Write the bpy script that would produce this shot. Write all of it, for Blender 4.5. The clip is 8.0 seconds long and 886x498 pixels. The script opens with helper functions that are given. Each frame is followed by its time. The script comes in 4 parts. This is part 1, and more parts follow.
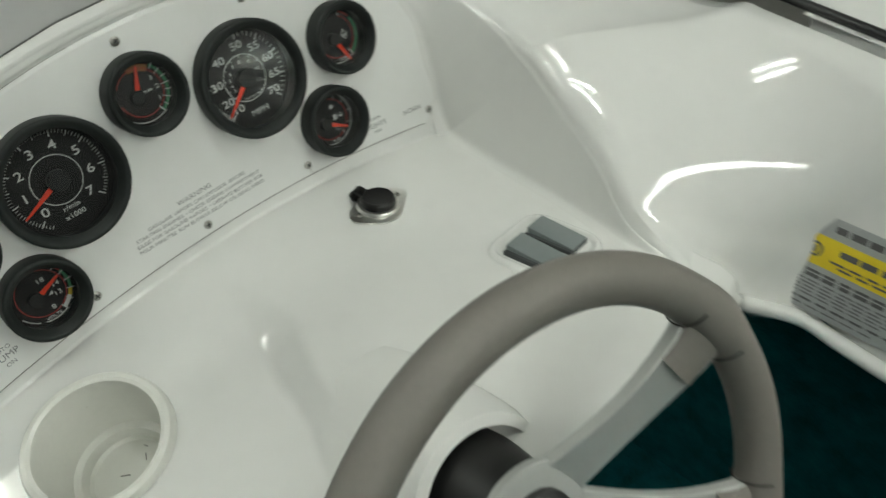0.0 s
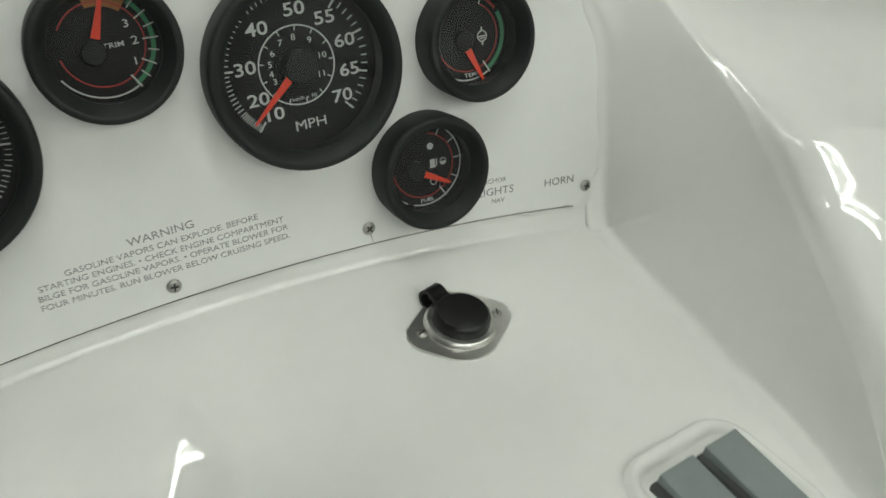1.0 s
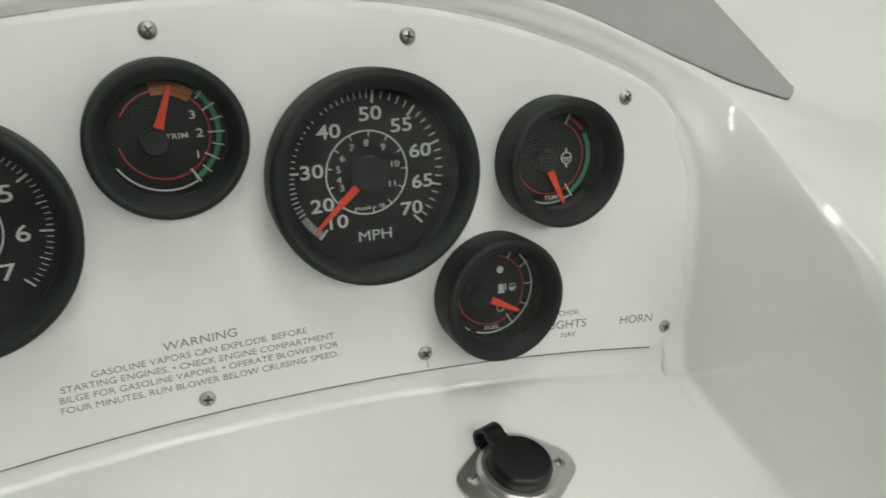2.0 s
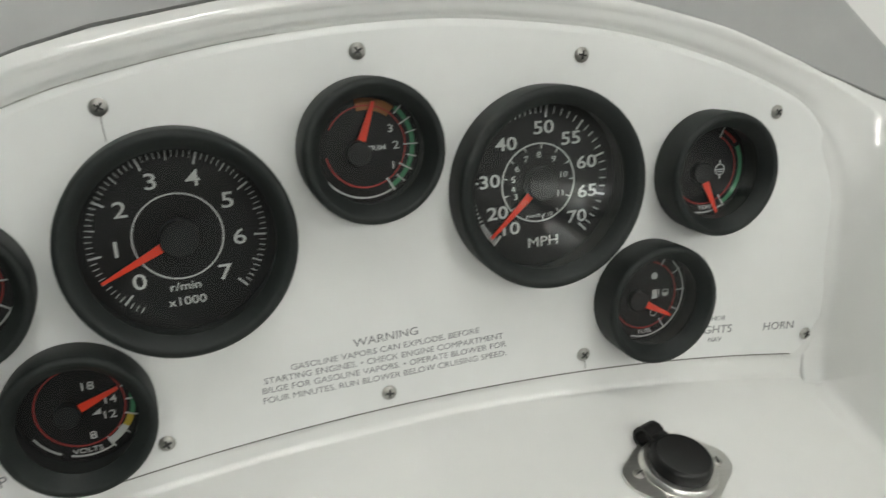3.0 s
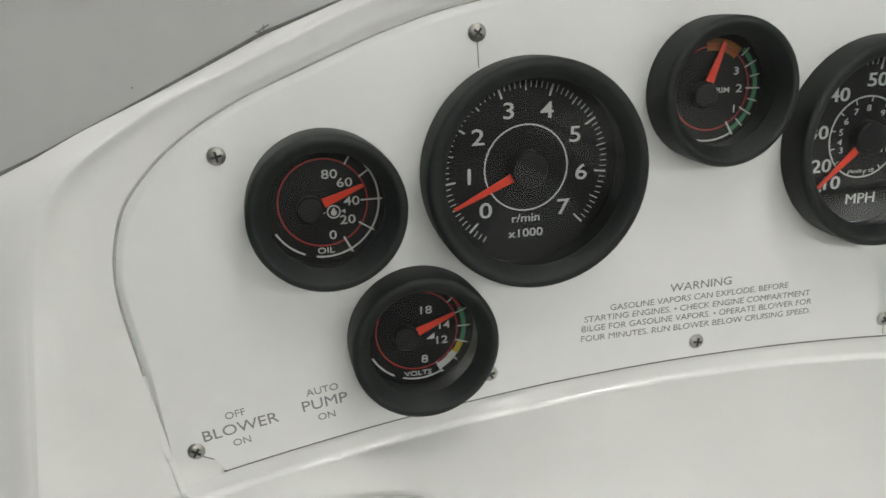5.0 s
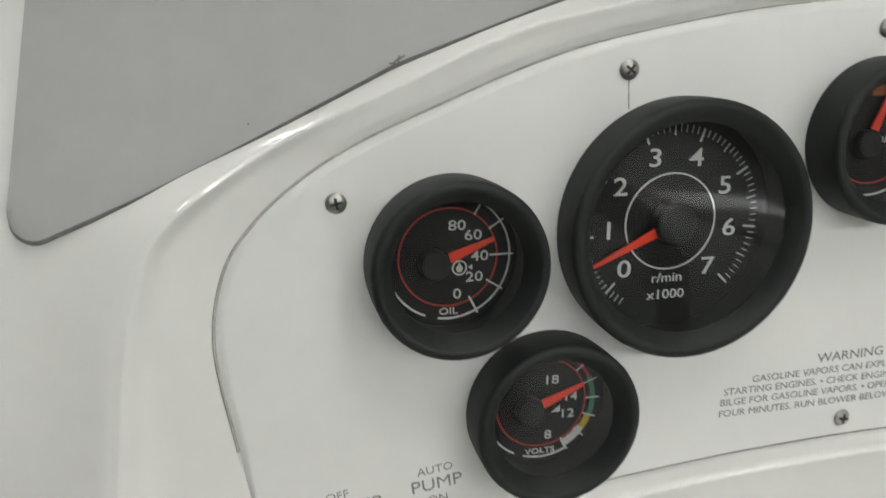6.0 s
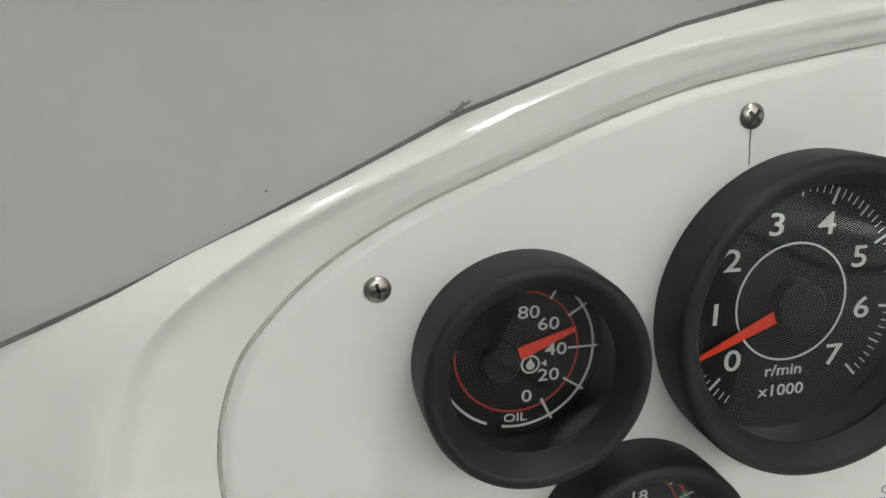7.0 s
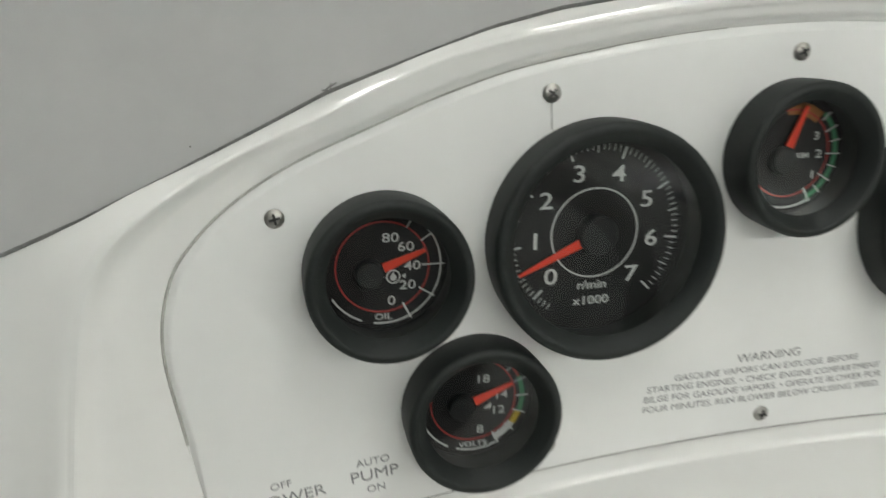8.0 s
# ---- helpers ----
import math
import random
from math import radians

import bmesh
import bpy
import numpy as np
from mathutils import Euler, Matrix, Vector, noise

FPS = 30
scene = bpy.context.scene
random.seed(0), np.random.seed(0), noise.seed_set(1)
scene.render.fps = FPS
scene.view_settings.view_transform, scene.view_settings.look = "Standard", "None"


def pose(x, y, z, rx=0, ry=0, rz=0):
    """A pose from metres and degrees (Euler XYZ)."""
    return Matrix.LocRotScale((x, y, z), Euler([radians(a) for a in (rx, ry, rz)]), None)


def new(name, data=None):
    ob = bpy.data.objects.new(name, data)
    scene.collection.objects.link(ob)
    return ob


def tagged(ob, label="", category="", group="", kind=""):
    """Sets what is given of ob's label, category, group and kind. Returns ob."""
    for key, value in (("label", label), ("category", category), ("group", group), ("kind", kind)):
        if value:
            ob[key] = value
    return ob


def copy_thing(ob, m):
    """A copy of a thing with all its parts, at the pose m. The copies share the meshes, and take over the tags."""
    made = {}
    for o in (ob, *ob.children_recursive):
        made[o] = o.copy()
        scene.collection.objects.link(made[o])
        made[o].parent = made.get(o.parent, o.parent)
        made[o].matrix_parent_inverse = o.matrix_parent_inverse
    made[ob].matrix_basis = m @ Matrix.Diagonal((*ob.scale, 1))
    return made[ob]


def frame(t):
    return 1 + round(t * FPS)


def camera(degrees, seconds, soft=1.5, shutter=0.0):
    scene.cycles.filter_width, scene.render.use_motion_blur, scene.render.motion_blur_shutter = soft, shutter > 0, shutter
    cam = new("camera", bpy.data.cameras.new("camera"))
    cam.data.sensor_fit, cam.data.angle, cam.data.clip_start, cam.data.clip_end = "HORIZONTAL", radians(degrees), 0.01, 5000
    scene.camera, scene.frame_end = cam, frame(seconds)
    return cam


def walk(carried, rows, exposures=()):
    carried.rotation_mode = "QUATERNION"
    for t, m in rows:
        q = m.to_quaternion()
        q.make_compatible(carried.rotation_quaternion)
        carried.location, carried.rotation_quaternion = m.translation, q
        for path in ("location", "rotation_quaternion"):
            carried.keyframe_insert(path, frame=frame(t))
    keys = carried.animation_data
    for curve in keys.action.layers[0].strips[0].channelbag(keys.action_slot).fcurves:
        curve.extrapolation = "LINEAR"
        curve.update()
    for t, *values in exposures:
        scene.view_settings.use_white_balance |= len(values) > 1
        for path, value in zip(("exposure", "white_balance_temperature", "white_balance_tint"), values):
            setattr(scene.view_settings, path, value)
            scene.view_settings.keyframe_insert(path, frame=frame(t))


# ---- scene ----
# The dash is laid out in its own frame: x to the right along the gauge panel, y up the panel, z out of it towards the helm.
LEAN_BACK = radians(16.0)
SL, CL = math.sin(LEAN_BACK), math.cos(LEAN_BACK)
DASH = Matrix(((1, 0, 0, 0), (0, SL, -CL, 0), (0, CL, SL, 0.95), (0, 0, 0, 1)))

cam = camera(56.08, 8.0, soft=1.5, shutter=0.3)
ROWS = [
    (0.0, -0.1879, 0.2560, 0.6821, -17.15, -41.41, -21.08),
    (0.2, -0.1438, 0.2310, 0.6254, -19.38, -36.99, -17.11),
    (0.5, -0.0744, 0.2060, 0.5233, -22.16, -33.32, -12.56),
    (1.0, -0.0005, 0.1539, 0.4266, -22.92, -27.98, -6.89),
    (1.5, 0.0243, 0.1416, 0.3934, -19.44, -25.79, -4.15),
    (1.7, 0.0215, 0.1429, 0.3884, -18.25, -24.52, -3.40),
    (2.8, -0.0438, 0.1556, 0.3846, -15.83, -20.38, -3.14),
    (3.0, -0.0588, 0.1518, 0.3873, -15.74, -19.64, -3.29),
    (3.5, -0.1052, 0.1415, 0.3841, -16.50, -16.27, -2.53),
    (4.0, -0.1399, 0.1466, 0.3830, -17.32, -13.92, -1.89),
    (4.2, -0.1521, 0.1471, 0.3772, -17.56, -14.13, -1.61),
    (5.5, -0.2046, 0.1262, 0.3377, -16.11, -13.78, -1.03),
    (6.0, -0.2272, 0.1311, 0.2994, -14.95, -13.97, -0.16),
    (6.5, -0.2278, 0.1513, 0.2480, -15.82, -13.97, -0.01),
    (7.0, -0.2271, 0.1426, 0.2232, -15.46, -13.29, 0.13),
    (7.5, -0.2179, 0.1446, 0.2394, -16.16, -13.22, 0.57),
    (8.0, -0.2039, 0.1536, 0.3240, -17.10, -13.67, 0.17),
]
walk(cam, [(t, DASH @ pose(x, y, z, rx, ry, rz)) for t, x, y, z, rx, ry, rz in ROWS],
     exposures=[(0.0, -0.09, 6500, 1), (1.0, -0.01, 6500, 2), (1.6, 0.14, 6550, 4), (3.0, 0.16, 6500, 8), (5.5, 0.18, 6500, 10), (7.5, 0.21, 6500, 10), (8.0, 0.2, 6500, 8)])


# ---- world and lamps ----
world = bpy.data.worlds.new("world")
scene.world = world
world.use_nodes = True
world.node_tree.nodes["Background"].inputs["Color"].default_value = (0.8, 0.82, 0.78, 1)
world.node_tree.nodes["Background"].inputs["Strength"].default_value = 0.05

# middle, turn and length of each fluorescent lamp
TUBES = [(-1.5, -3.0, 90, 1.5), (0.05, -3.0, 90, 1.5), (1.6, -3.0, 90, 1.5), (3.15, -3.0, 90, 1.5), (0.32, -0.45, 45, 0.9), (-1.0, 1.0, 0, 1.5)]
TUBE_Z, TUBE_POWER = 3.0, 34.0


# ---- helpers ----
def smooth(a, b, x):
    t = min(1.0, max(0.0, (x - a) / (b - a)))
    return t * t * (3 - 2 * t)


def lerp_table(table, x):
    return float(np.interp(x, [p[0] for p in table], [p[1] for p in table]))


def spline(points, per):
    """Catmull-Rom points through the given ones, with per steps between two of them."""
    pts = [Vector(p) for p in points]
    pts = [2 * pts[0] - pts[1]] + pts + [2 * pts[-1] - pts[-2]]
    out = []
    for i in range(1, len(pts) - 2):
        a, b, c, d = pts[i - 1:i + 3]
        for k in range(per):
            t = k / per
            out.append(0.5 * (2 * b + (c - a) * t + (2 * a - 5 * b + 4 * c - d) * t * t + (3 * b - a - 3 * c + d) * t ** 3))
    out.append(pts[-2])
    return out


def grid_mesh(rows, close=False):
    bm = bmesh.new()
    vs = [[bm.verts.new(p) for p in row] for row in rows]
    for a, b in zip(vs, vs[1:]):
        n = len(a)
        for i in range(n if close else n - 1):
            bm.faces.new((a[i], a[(i + 1) % n], b[(i + 1) % n], b[i]))
    return bm


def lathe(profile, seg=64, sx=1.0):
    """A turned body round z from (radius, height) pairs; radius 0 closes it."""
    rows = []
    for r, z in profile:
        rows.append([(sx * max(r, 1e-5) * math.cos(2 * math.pi * k / seg), max(r, 1e-5) * math.sin(2 * math.pi * k / seg), z) for k in range(seg)])
    bm = grid_mesh(rows, close=True)
    bmesh.ops.remove_doubles(bm, verts=bm.verts, dist=2e-5)
    return bm


def plate(outline, z0, z1):
    """A flat plate of that outline (x, y pairs, anticlockwise) from z0 to z1."""
    bm = bmesh.new()
    lo = [bm.verts.new((x, y, z0)) for x, y in outline]
    hi = [bm.verts.new((x, y, z1)) for x, y in outline]
    n = len(lo)
    for i in range(n):
        bm.faces.new((lo[i], lo[(i + 1) % n], hi[(i + 1) % n], hi[i]))
    bm.faces.new(hi)
    bm.faces.new(lo[::-1])
    return bm


def box(x, y, z, cx=0.0, cy=0.0, cz=0.0, bevel=0.0):
    bm = bmesh.new()
    bmesh.ops.create_cube(bm, size=1.0, matrix=Matrix.Translation((cx, cy, cz)) @ Matrix.Diagonal((x, y, z, 1)))
    if bevel:
        bmesh.ops.bevel(bm, geom=bm.edges[:], offset=bevel, segments=3, affect="EDGES", profile=0.5)
    return bm


def rounded(w, h, r, seg=8):
    pts = []
    for cx, cy, a in ((w / 2 - r, h / 2 - r, 0), (-w / 2 + r, h / 2 - r, 90), (-w / 2 + r, -h / 2 + r, 180), (w / 2 - r, -h / 2 + r, 270)):
        pts += [(cx + r * math.cos(radians(a + 90 * k / seg)), cy + r * math.sin(radians(a + 90 * k / seg))) for k in range(seg + 1)]
    return pts


def tube(points, radius, seg=12, close=False):
    pts = [Vector(p) for p in points]
    rows, n = [], len(pts)
    up = Vector((0.13, 0.31, 0.94))
    for i, p in enumerate(pts):
        a = pts[(i - 1) % n] if close or i else p
        b = pts[(i + 1) % n] if close or i < n - 1 else p
        t = (b - a).normalized()
        s = t.cross(up).normalized()
        w = s.cross(t)
        rad = radius(i / (n - 1)) if callable(radius) else radius
        rows.append([p + rad * (math.cos(2 * math.pi * k / seg) * s + math.sin(2 * math.pi * k / seg) * w) for k in range(seg)])
    if close:
        rows.append(rows[0])
    bm = grid_mesh(rows, close=True)
    if close:
        bmesh.ops.remove_doubles(bm, verts=bm.verts, dist=1e-6)
    else:
        bm.verts.ensure_lookup_table()
        bm.faces.new(bm.verts[:seg][::-1])
        bm.faces.new(bm.verts[-seg:])
    return bm


def arc_band(r, width, a0, a1, z, step=4.0, thick=0.00015, cx=0.0, cy=0.0):
    """A printed arc from a0 to a1 degrees."""
    n = max(2, int(abs(a1 - a0) / step))
    angles = [radians(a0 + (a1 - a0) * k / n) for k in range(n + 1)]
    return grid_mesh([[(cx + rr * math.cos(a), cy + rr * math.sin(a), zz) for rr, zz in ((r - width / 2, z), (r - width / 2, z + thick), (r + width / 2, z + thick), (r + width / 2, z))] for a in angles])


def join(*parts):
    """One bmesh out of several."""
    out = bmesh.new()
    for bm in parts:
        tmp = bpy.data.meshes.new("tmp")
        bm.to_mesh(tmp)
        bm.free()
        out.from_mesh(tmp)
        bpy.data.meshes.remove(tmp)
    return out


def placed(bm, m):
    bmesh.ops.transform(bm, matrix=m, verts=bm.verts)
    return bm


def lettering(body, size, heavy=0.0, width=1.0, align="CENTER", raised=0.00015):
    """The letters as a bmesh in the xy plane, with their middle (or left edge) at the origin."""
    data = bpy.data.curves.new("letters", "FONT")
    data.body, data.size, data.offset, data.extrude = body, size, heavy, raised
    data.align_x, data.align_y, data.resolution_u = align, "CENTER", 3
    ob = bpy.data.objects.new("letters", data)
    mesh = bpy.data.meshes.new_from_object(ob)
    bm = bmesh.new()
    bm.from_mesh(mesh)
    bpy.data.objects.remove(ob)
    bpy.data.meshes.remove(mesh)
    bpy.data.curves.remove(data)
    if width != 1.0:
        bmesh.ops.scale(bm, vec=(width, 1, 1), verts=bm.verts)
    return bm


def link(name, bm, material, m=None, flat=False, angle=35.0, keep=False):
    mesh = bpy.data.meshes.new(name)
    if not keep:
        bmesh.ops.recalc_face_normals(bm, faces=bm.faces)
    bm.to_mesh(mesh)
    bm.free()
    mesh.materials.append(material)
    for p in mesh.polygons:
        p.use_smooth = not flat
    if not flat:
        mesh.set_sharp_from_angle(angle=radians(angle))
    ob = new(name, mesh)
    if m is not None:
        ob.matrix_world = m
    return ob


def part(name, bm, material, parent, label="", flat=False, angle=35.0, m=None, keep=False):
    ob = link(name, bm, material, flat=flat, angle=angle, keep=keep)
    ob.parent = parent
    if m is not None:
        ob.matrix_basis = m
    return tagged(ob, label)


def thing(name, m, label, category, group=""):
    ob = new(name)
    ob.empty_display_size = 0.02
    ob.matrix_world = m
    return tagged(ob, label, category, group)


# ---- materials ----
def material(name, color, rough=0.5, metal=0.0, coat=0.0, vary=0.04, scale=40.0, bump=0.0, bump_scale=400.0, spec=0.5, tint=None, rough_vary=0.08, stretch=(1, 1, 1), speck=None):
    mat = bpy.data.materials.new(name)
    mat.use_nodes = True
    nodes, links = mat.node_tree.nodes, mat.node_tree.links
    b = nodes["Principled BSDF"]
    coords = nodes.new("ShaderNodeTexCoord")
    mapping = nodes.new("ShaderNodeMapping")
    mapping.inputs["Scale"].default_value = stretch
    links.new(coords.outputs["Object"], mapping.inputs["Vector"])
    broad, fine = nodes.new("ShaderNodeTexNoise"), nodes.new("ShaderNodeTexNoise")
    for n, s, d in ((broad, scale, 3.0), (fine, scale * 9, 4.0)):
        n.inputs["Scale"].default_value, n.inputs["Detail"].default_value = s, d
        links.new(mapping.outputs["Vector"], n.inputs["Vector"])
    both = nodes.new("ShaderNodeMix")
    both.data_type, both.inputs[0].default_value = "FLOAT", 0.45
    links.new(broad.outputs["Fac"], both.inputs[2])
    links.new(fine.outputs["Fac"], both.inputs[3])
    ramp = nodes.new("ShaderNodeValToRGB")
    other = tint or [c * (1 - 3 * vary) for c in color]
    ramp.color_ramp.elements[0].position, ramp.color_ramp.elements[1].position = 0.3, 0.7
    ramp.color_ramp.elements[0].color, ramp.color_ramp.elements[1].color = (*other, 1), (*color, 1)
    links.new(both.outputs[0], ramp.inputs["Fac"])
    base = ramp.outputs["Color"]
    if speck:
        dots = nodes.new("ShaderNodeTexVoronoi")
        dots.inputs["Scale"].default_value = speck[0]
        links.new(mapping.outputs["Vector"], dots.inputs["Vector"])
        cut = nodes.new("ShaderNodeMath")
        cut.operation, cut.inputs[1].default_value = "LESS_THAN", speck[1]
        links.new(dots.outputs["Distance"], cut.inputs[0])
        mixer = nodes.new("ShaderNodeMix")
        mixer.data_type = "RGBA"
        mixer.inputs[7].default_value = (*speck[2], 1)
        links.new(cut.outputs[0], mixer.inputs[0])
        links.new(base, mixer.inputs[6])
        base = mixer.outputs[2]
    links.new(base, b.inputs["Base Color"])
    span = nodes.new("ShaderNodeMapRange")
    span.inputs["To Min"].default_value, span.inputs["To Max"].default_value = max(0.0, rough - rough_vary), rough + rough_vary
    links.new(both.outputs[0], span.inputs["Value"])
    links.new(span.outputs["Result"], b.inputs["Roughness"])
    b.inputs["Metallic"].default_value, b.inputs["Specular IOR Level"].default_value = metal, spec
    b.inputs["Coat Weight"].default_value, b.inputs["Coat Roughness"].default_value = coat, 0.04
    if bump:
        grain, bumps = nodes.new("ShaderNodeTexNoise"), nodes.new("ShaderNodeBump")
        grain.inputs["Scale"].default_value, grain.inputs["Detail"].default_value = bump_scale, 5.0
        links.new(mapping.outputs["Vector"], grain.inputs["Vector"])
        links.new(grain.outputs["Fac"], bumps.inputs["Height"])
        bumps.inputs["Strength"].default_value, bumps.inputs["Distance"].default_value = bump, 0.0006
        links.new(bumps.outputs["Normal"], b.inputs["Normal"])
    return mat


def clear_glass(name):
    mat = bpy.data.materials.new(name)
    mat.use_nodes = True
    nodes, links = mat.node_tree.nodes, mat.node_tree.links
    nodes.remove(nodes["Principled BSDF"])
    fres, clear, gloss, mix = (nodes.new("ShaderNode" + n) for n in ("Fresnel", "BsdfTransparent", "BsdfGlossy", "MixShader"))
    fres.inputs["IOR"].default_value = 1.58
    clear.inputs["Color"].default_value = (0.93, 0.94, 0.93, 1)
    gloss.inputs["Roughness"].default_value = 0.04
    links.new(fres.outputs[0], mix.inputs[0])
    links.new(clear.outputs[0], mix.inputs[1])
    links.new(gloss.outputs[0], mix.inputs[2])
    links.new(mix.outputs[0], nodes["Material Output"].inputs["Surface"])
    return mat


def lamp_glow(name, color, strength):
    mat = bpy.data.materials.new(name)
    mat.use_nodes = True
    b = mat.node_tree.nodes["Principled BSDF"]
    b.inputs["Emission Color"].default_value, b.inputs["Emission Strength"].default_value = (*color, 1), strength
    return mat


GELCOAT = material("white gelcoat", (0.79, 0.79, 0.765), 0.05, spec=0.75, coat=0.0, vary=0.012, scale=7, rough_vary=0.015, bump=0.010, bump_scale=40)
PANEL = material("white panel laminate", (0.76, 0.765, 0.745), 0.34, vary=0.012, scale=9, bump=0.03, bump_scale=900, speck=(260, 0.012, (0.35, 0.34, 0.3)))
GROOVE = material("grimy panel joint", (0.22, 0.22, 0.20), 0.8, vary=0.15, scale=120)
JOINT = material("dusty panel joint", (0.50, 0.50, 0.46), 0.8, vary=0.15, scale=120)
RUBBER = material("black bezel plastic", (0.0098, 0.0136, 0.0122), 0.55, vary=0.15, scale=60, bump=0.12, bump_scale=700, spec=0.35, speck=(420, 0.04, (0.06, 0.062, 0.057)))
DIAL = material("black dial card", (0.0035, 0.0035, 0.0035), 0.55, vary=0.1, spec=0.3)
HUB = material("dark grey hub plastic", (0.012, 0.0135, 0.0135), 0.45, vary=0.08, spec=0.35)
PRINT_WHITE = material("white dial print", (0.62, 0.64, 0.62), 0.55, vary=0.03)
PRINT_RED = material("red dial print", (0.42, 0.03, 0.025), 0.55, vary=0.06)
PRINT_GREEN = material("green dial print", (0.06, 0.28, 0.13), 0.55, vary=0.06)
PRINT_YELLOW = material("yellow dial print", (0.62, 0.45, 0.03), 0.55, vary=0.06)
PRINT_ORANGE = material("orange dial print", (0.34, 0.12, 0.02), 0.55, vary=0.06)
NEEDLE = material("orange red needle", (0.85, 0.055, 0.02), 0.4, vary=0.05)
GLASS = clear_glass("gauge glass")
INK = material("grey panel print", (0.23, 0.235, 0.235), 0.6, vary=0.08, scale=300)
STEEL = material("screw steel", (0.46, 0.45, 0.42), 0.36, metal=1.0, vary=0.1, scale=300, rough_vary=0.1)
SLOT = material("dark screw recess", (0.03, 0.03, 0.028), 0.7)
PLATE = material("brushed stainless", (0.74, 0.73, 0.70), 0.34, metal=1.0, vary=0.05, scale=60, rough_vary=0.1, bump=0.05, bump_scale=150, stretch=(1, 14, 1))
CAP = material("black socket rubber", (0.006, 0.006, 0.006), 0.36, spec=0.35, vary=0.15, scale=80, bump=0.05)
VINYL = material("grey dash vinyl", (0.36, 0.362, 0.352), 0.5, vary=0.035, scale=6, bump=0.07, bump_scale=1300, speck=(45, 0.018, (0.12, 0.12, 0.11)))
VINYL_EDGE = material("dark vinyl edge", (0.22, 0.22, 0.21), 0.7, vary=0.2, scale=200, bump=0.3)
CUP = material("white cup plastic", (0.78, 0.78, 0.73), 0.3, vary=0.02, scale=20)
ROCKER = material("grey rocker plastic", (0.21, 0.235, 0.235), 0.4, vary=0.03, scale=60, bump=0.05)
ROCKER_SIDE = material("dark rocker side", (0.045, 0.05, 0.05), 0.5, vary=0.05)
GRIP = material("taupe wheel vinyl", (0.20, 0.185, 0.165), 0.52, vary=0.04, scale=25, bump=0.18, bump_scale=900)
STITCH = material("dark grip stitching", (0.05, 0.045, 0.04), 0.8, vary=0.2, scale=300, bump=0.4)
SPOKE = material("satin aluminium", (0.52, 0.53, 0.51), 0.36, metal=0.3, vary=0.03, scale=60)
COLLAR = material("black column plastic", (0.02, 0.02, 0.019), 0.5, vary=0.1)
CARPET = material("teal carpet", (0.010, 0.13, 0.145), 0.95, vary=0.2, scale=30, bump=1.0, bump_scale=600, spec=0.1)
FOIL = material("silver label foil", (0.42, 0.43, 0.43), 0.4, metal=0.3, vary=0.04)
LABEL_YELLOW = material("yellow label ink", (0.72, 0.55, 0.02), 0.5, vary=0.03)
LABEL_FINE = material("grey label ink", (0.17, 0.17, 0.17), 0.6)
LABEL_INK = material("dark label ink", (0.09, 0.09, 0.09), 0.6)
WALL = material("workshop wall paint", (0.60, 0.60, 0.575), 0.8, vary=0.05, scale=2)
# WALL darkened for two unseen walls: less fill from the west, dimmer glass reflections
WALL_CUT_FILL = material("wall paint darkened to cut fill", (0.16, 0.16, 0.155), 0.8, vary=0.05, scale=2)
WALL_DIM_GLASS = material("wall paint greyed for glass reflections", (0.30, 0.30, 0.29), 0.8, vary=0.05, scale=2)
CEILING = material("workshop ceiling paint", (0.74, 0.74, 0.71), 0.85, vary=0.05, scale=2)
CONCRETE = material("workshop concrete", (0.22, 0.215, 0.20), 0.8, vary=0.1, scale=3)
TUBE_GLOW = lamp_glow("lit tube", (1.0, 1.0, 0.97), TUBE_POWER)
HOUSING = material("lamp housing enamel", (0.75, 0.75, 0.72), 0.4)
TRIM_BLACK = material("black rubber trim", (0.012, 0.012, 0.012), 0.45)


# ---- the moulded dash ----
def v_seam(u):
    return -0.054 - 0.38 * (u - 0.06) ** 2


def v_lip(u):
    return v_seam(u) - 0.0105 - 0.020 * max(0.0, u - 0.08)


CREASE_L = [(0.03, 0.026), (0.045, 0.020), (0.095, -0.002), (0.15, -0.016), (0.193, -0.024), (0.234, -0.044), (0.36, -0.10)]
CREASE_R = [(0.03, 0.028), (0.045, 0.026), (0.085, 0.034), (0.118, 0.031), (0.165, 0.010), (0.212, -0.003), (0.25, -0.02), (0.36, -0.06)]
FRONT = [(-0.45, 0.235), (-0.075, 0.236), (-0.03, 0.262), (0.0, 0.30), (0.03, 0.335), (0.06, 0.347), (0.2, 0.347), (0.25, 0.342), (0.30, 0.329), (0.34, 0.318)]
POD_RISE = 0.0175


def v_lower(u, n):
    """The height of the lower dash: a raised pod for the wheel beside a lower shelf for the cup holder."""
    left, right = lerp_table(CREASE_L, n), lerp_table(CREASE_R, n)
    wide = max(0.004, right - left)
    soft = 0.15
    x = min(1.0 + soft, max(-soft, (u - left) / wide))
    ramp = (x + soft) ** 2 / (4 * soft) if x < soft else 1 - (1 + soft - x) ** 2 / (4 * soft) if x > 1 - soft else x
    shelf = 1 - ramp
    drop = POD_RISE * smooth(0.035, 0.13, n)
    return v_lip(u) - 0.0105 * (1 - math.exp(-n / 0.022)) - 0.265 * n - drop * shelf


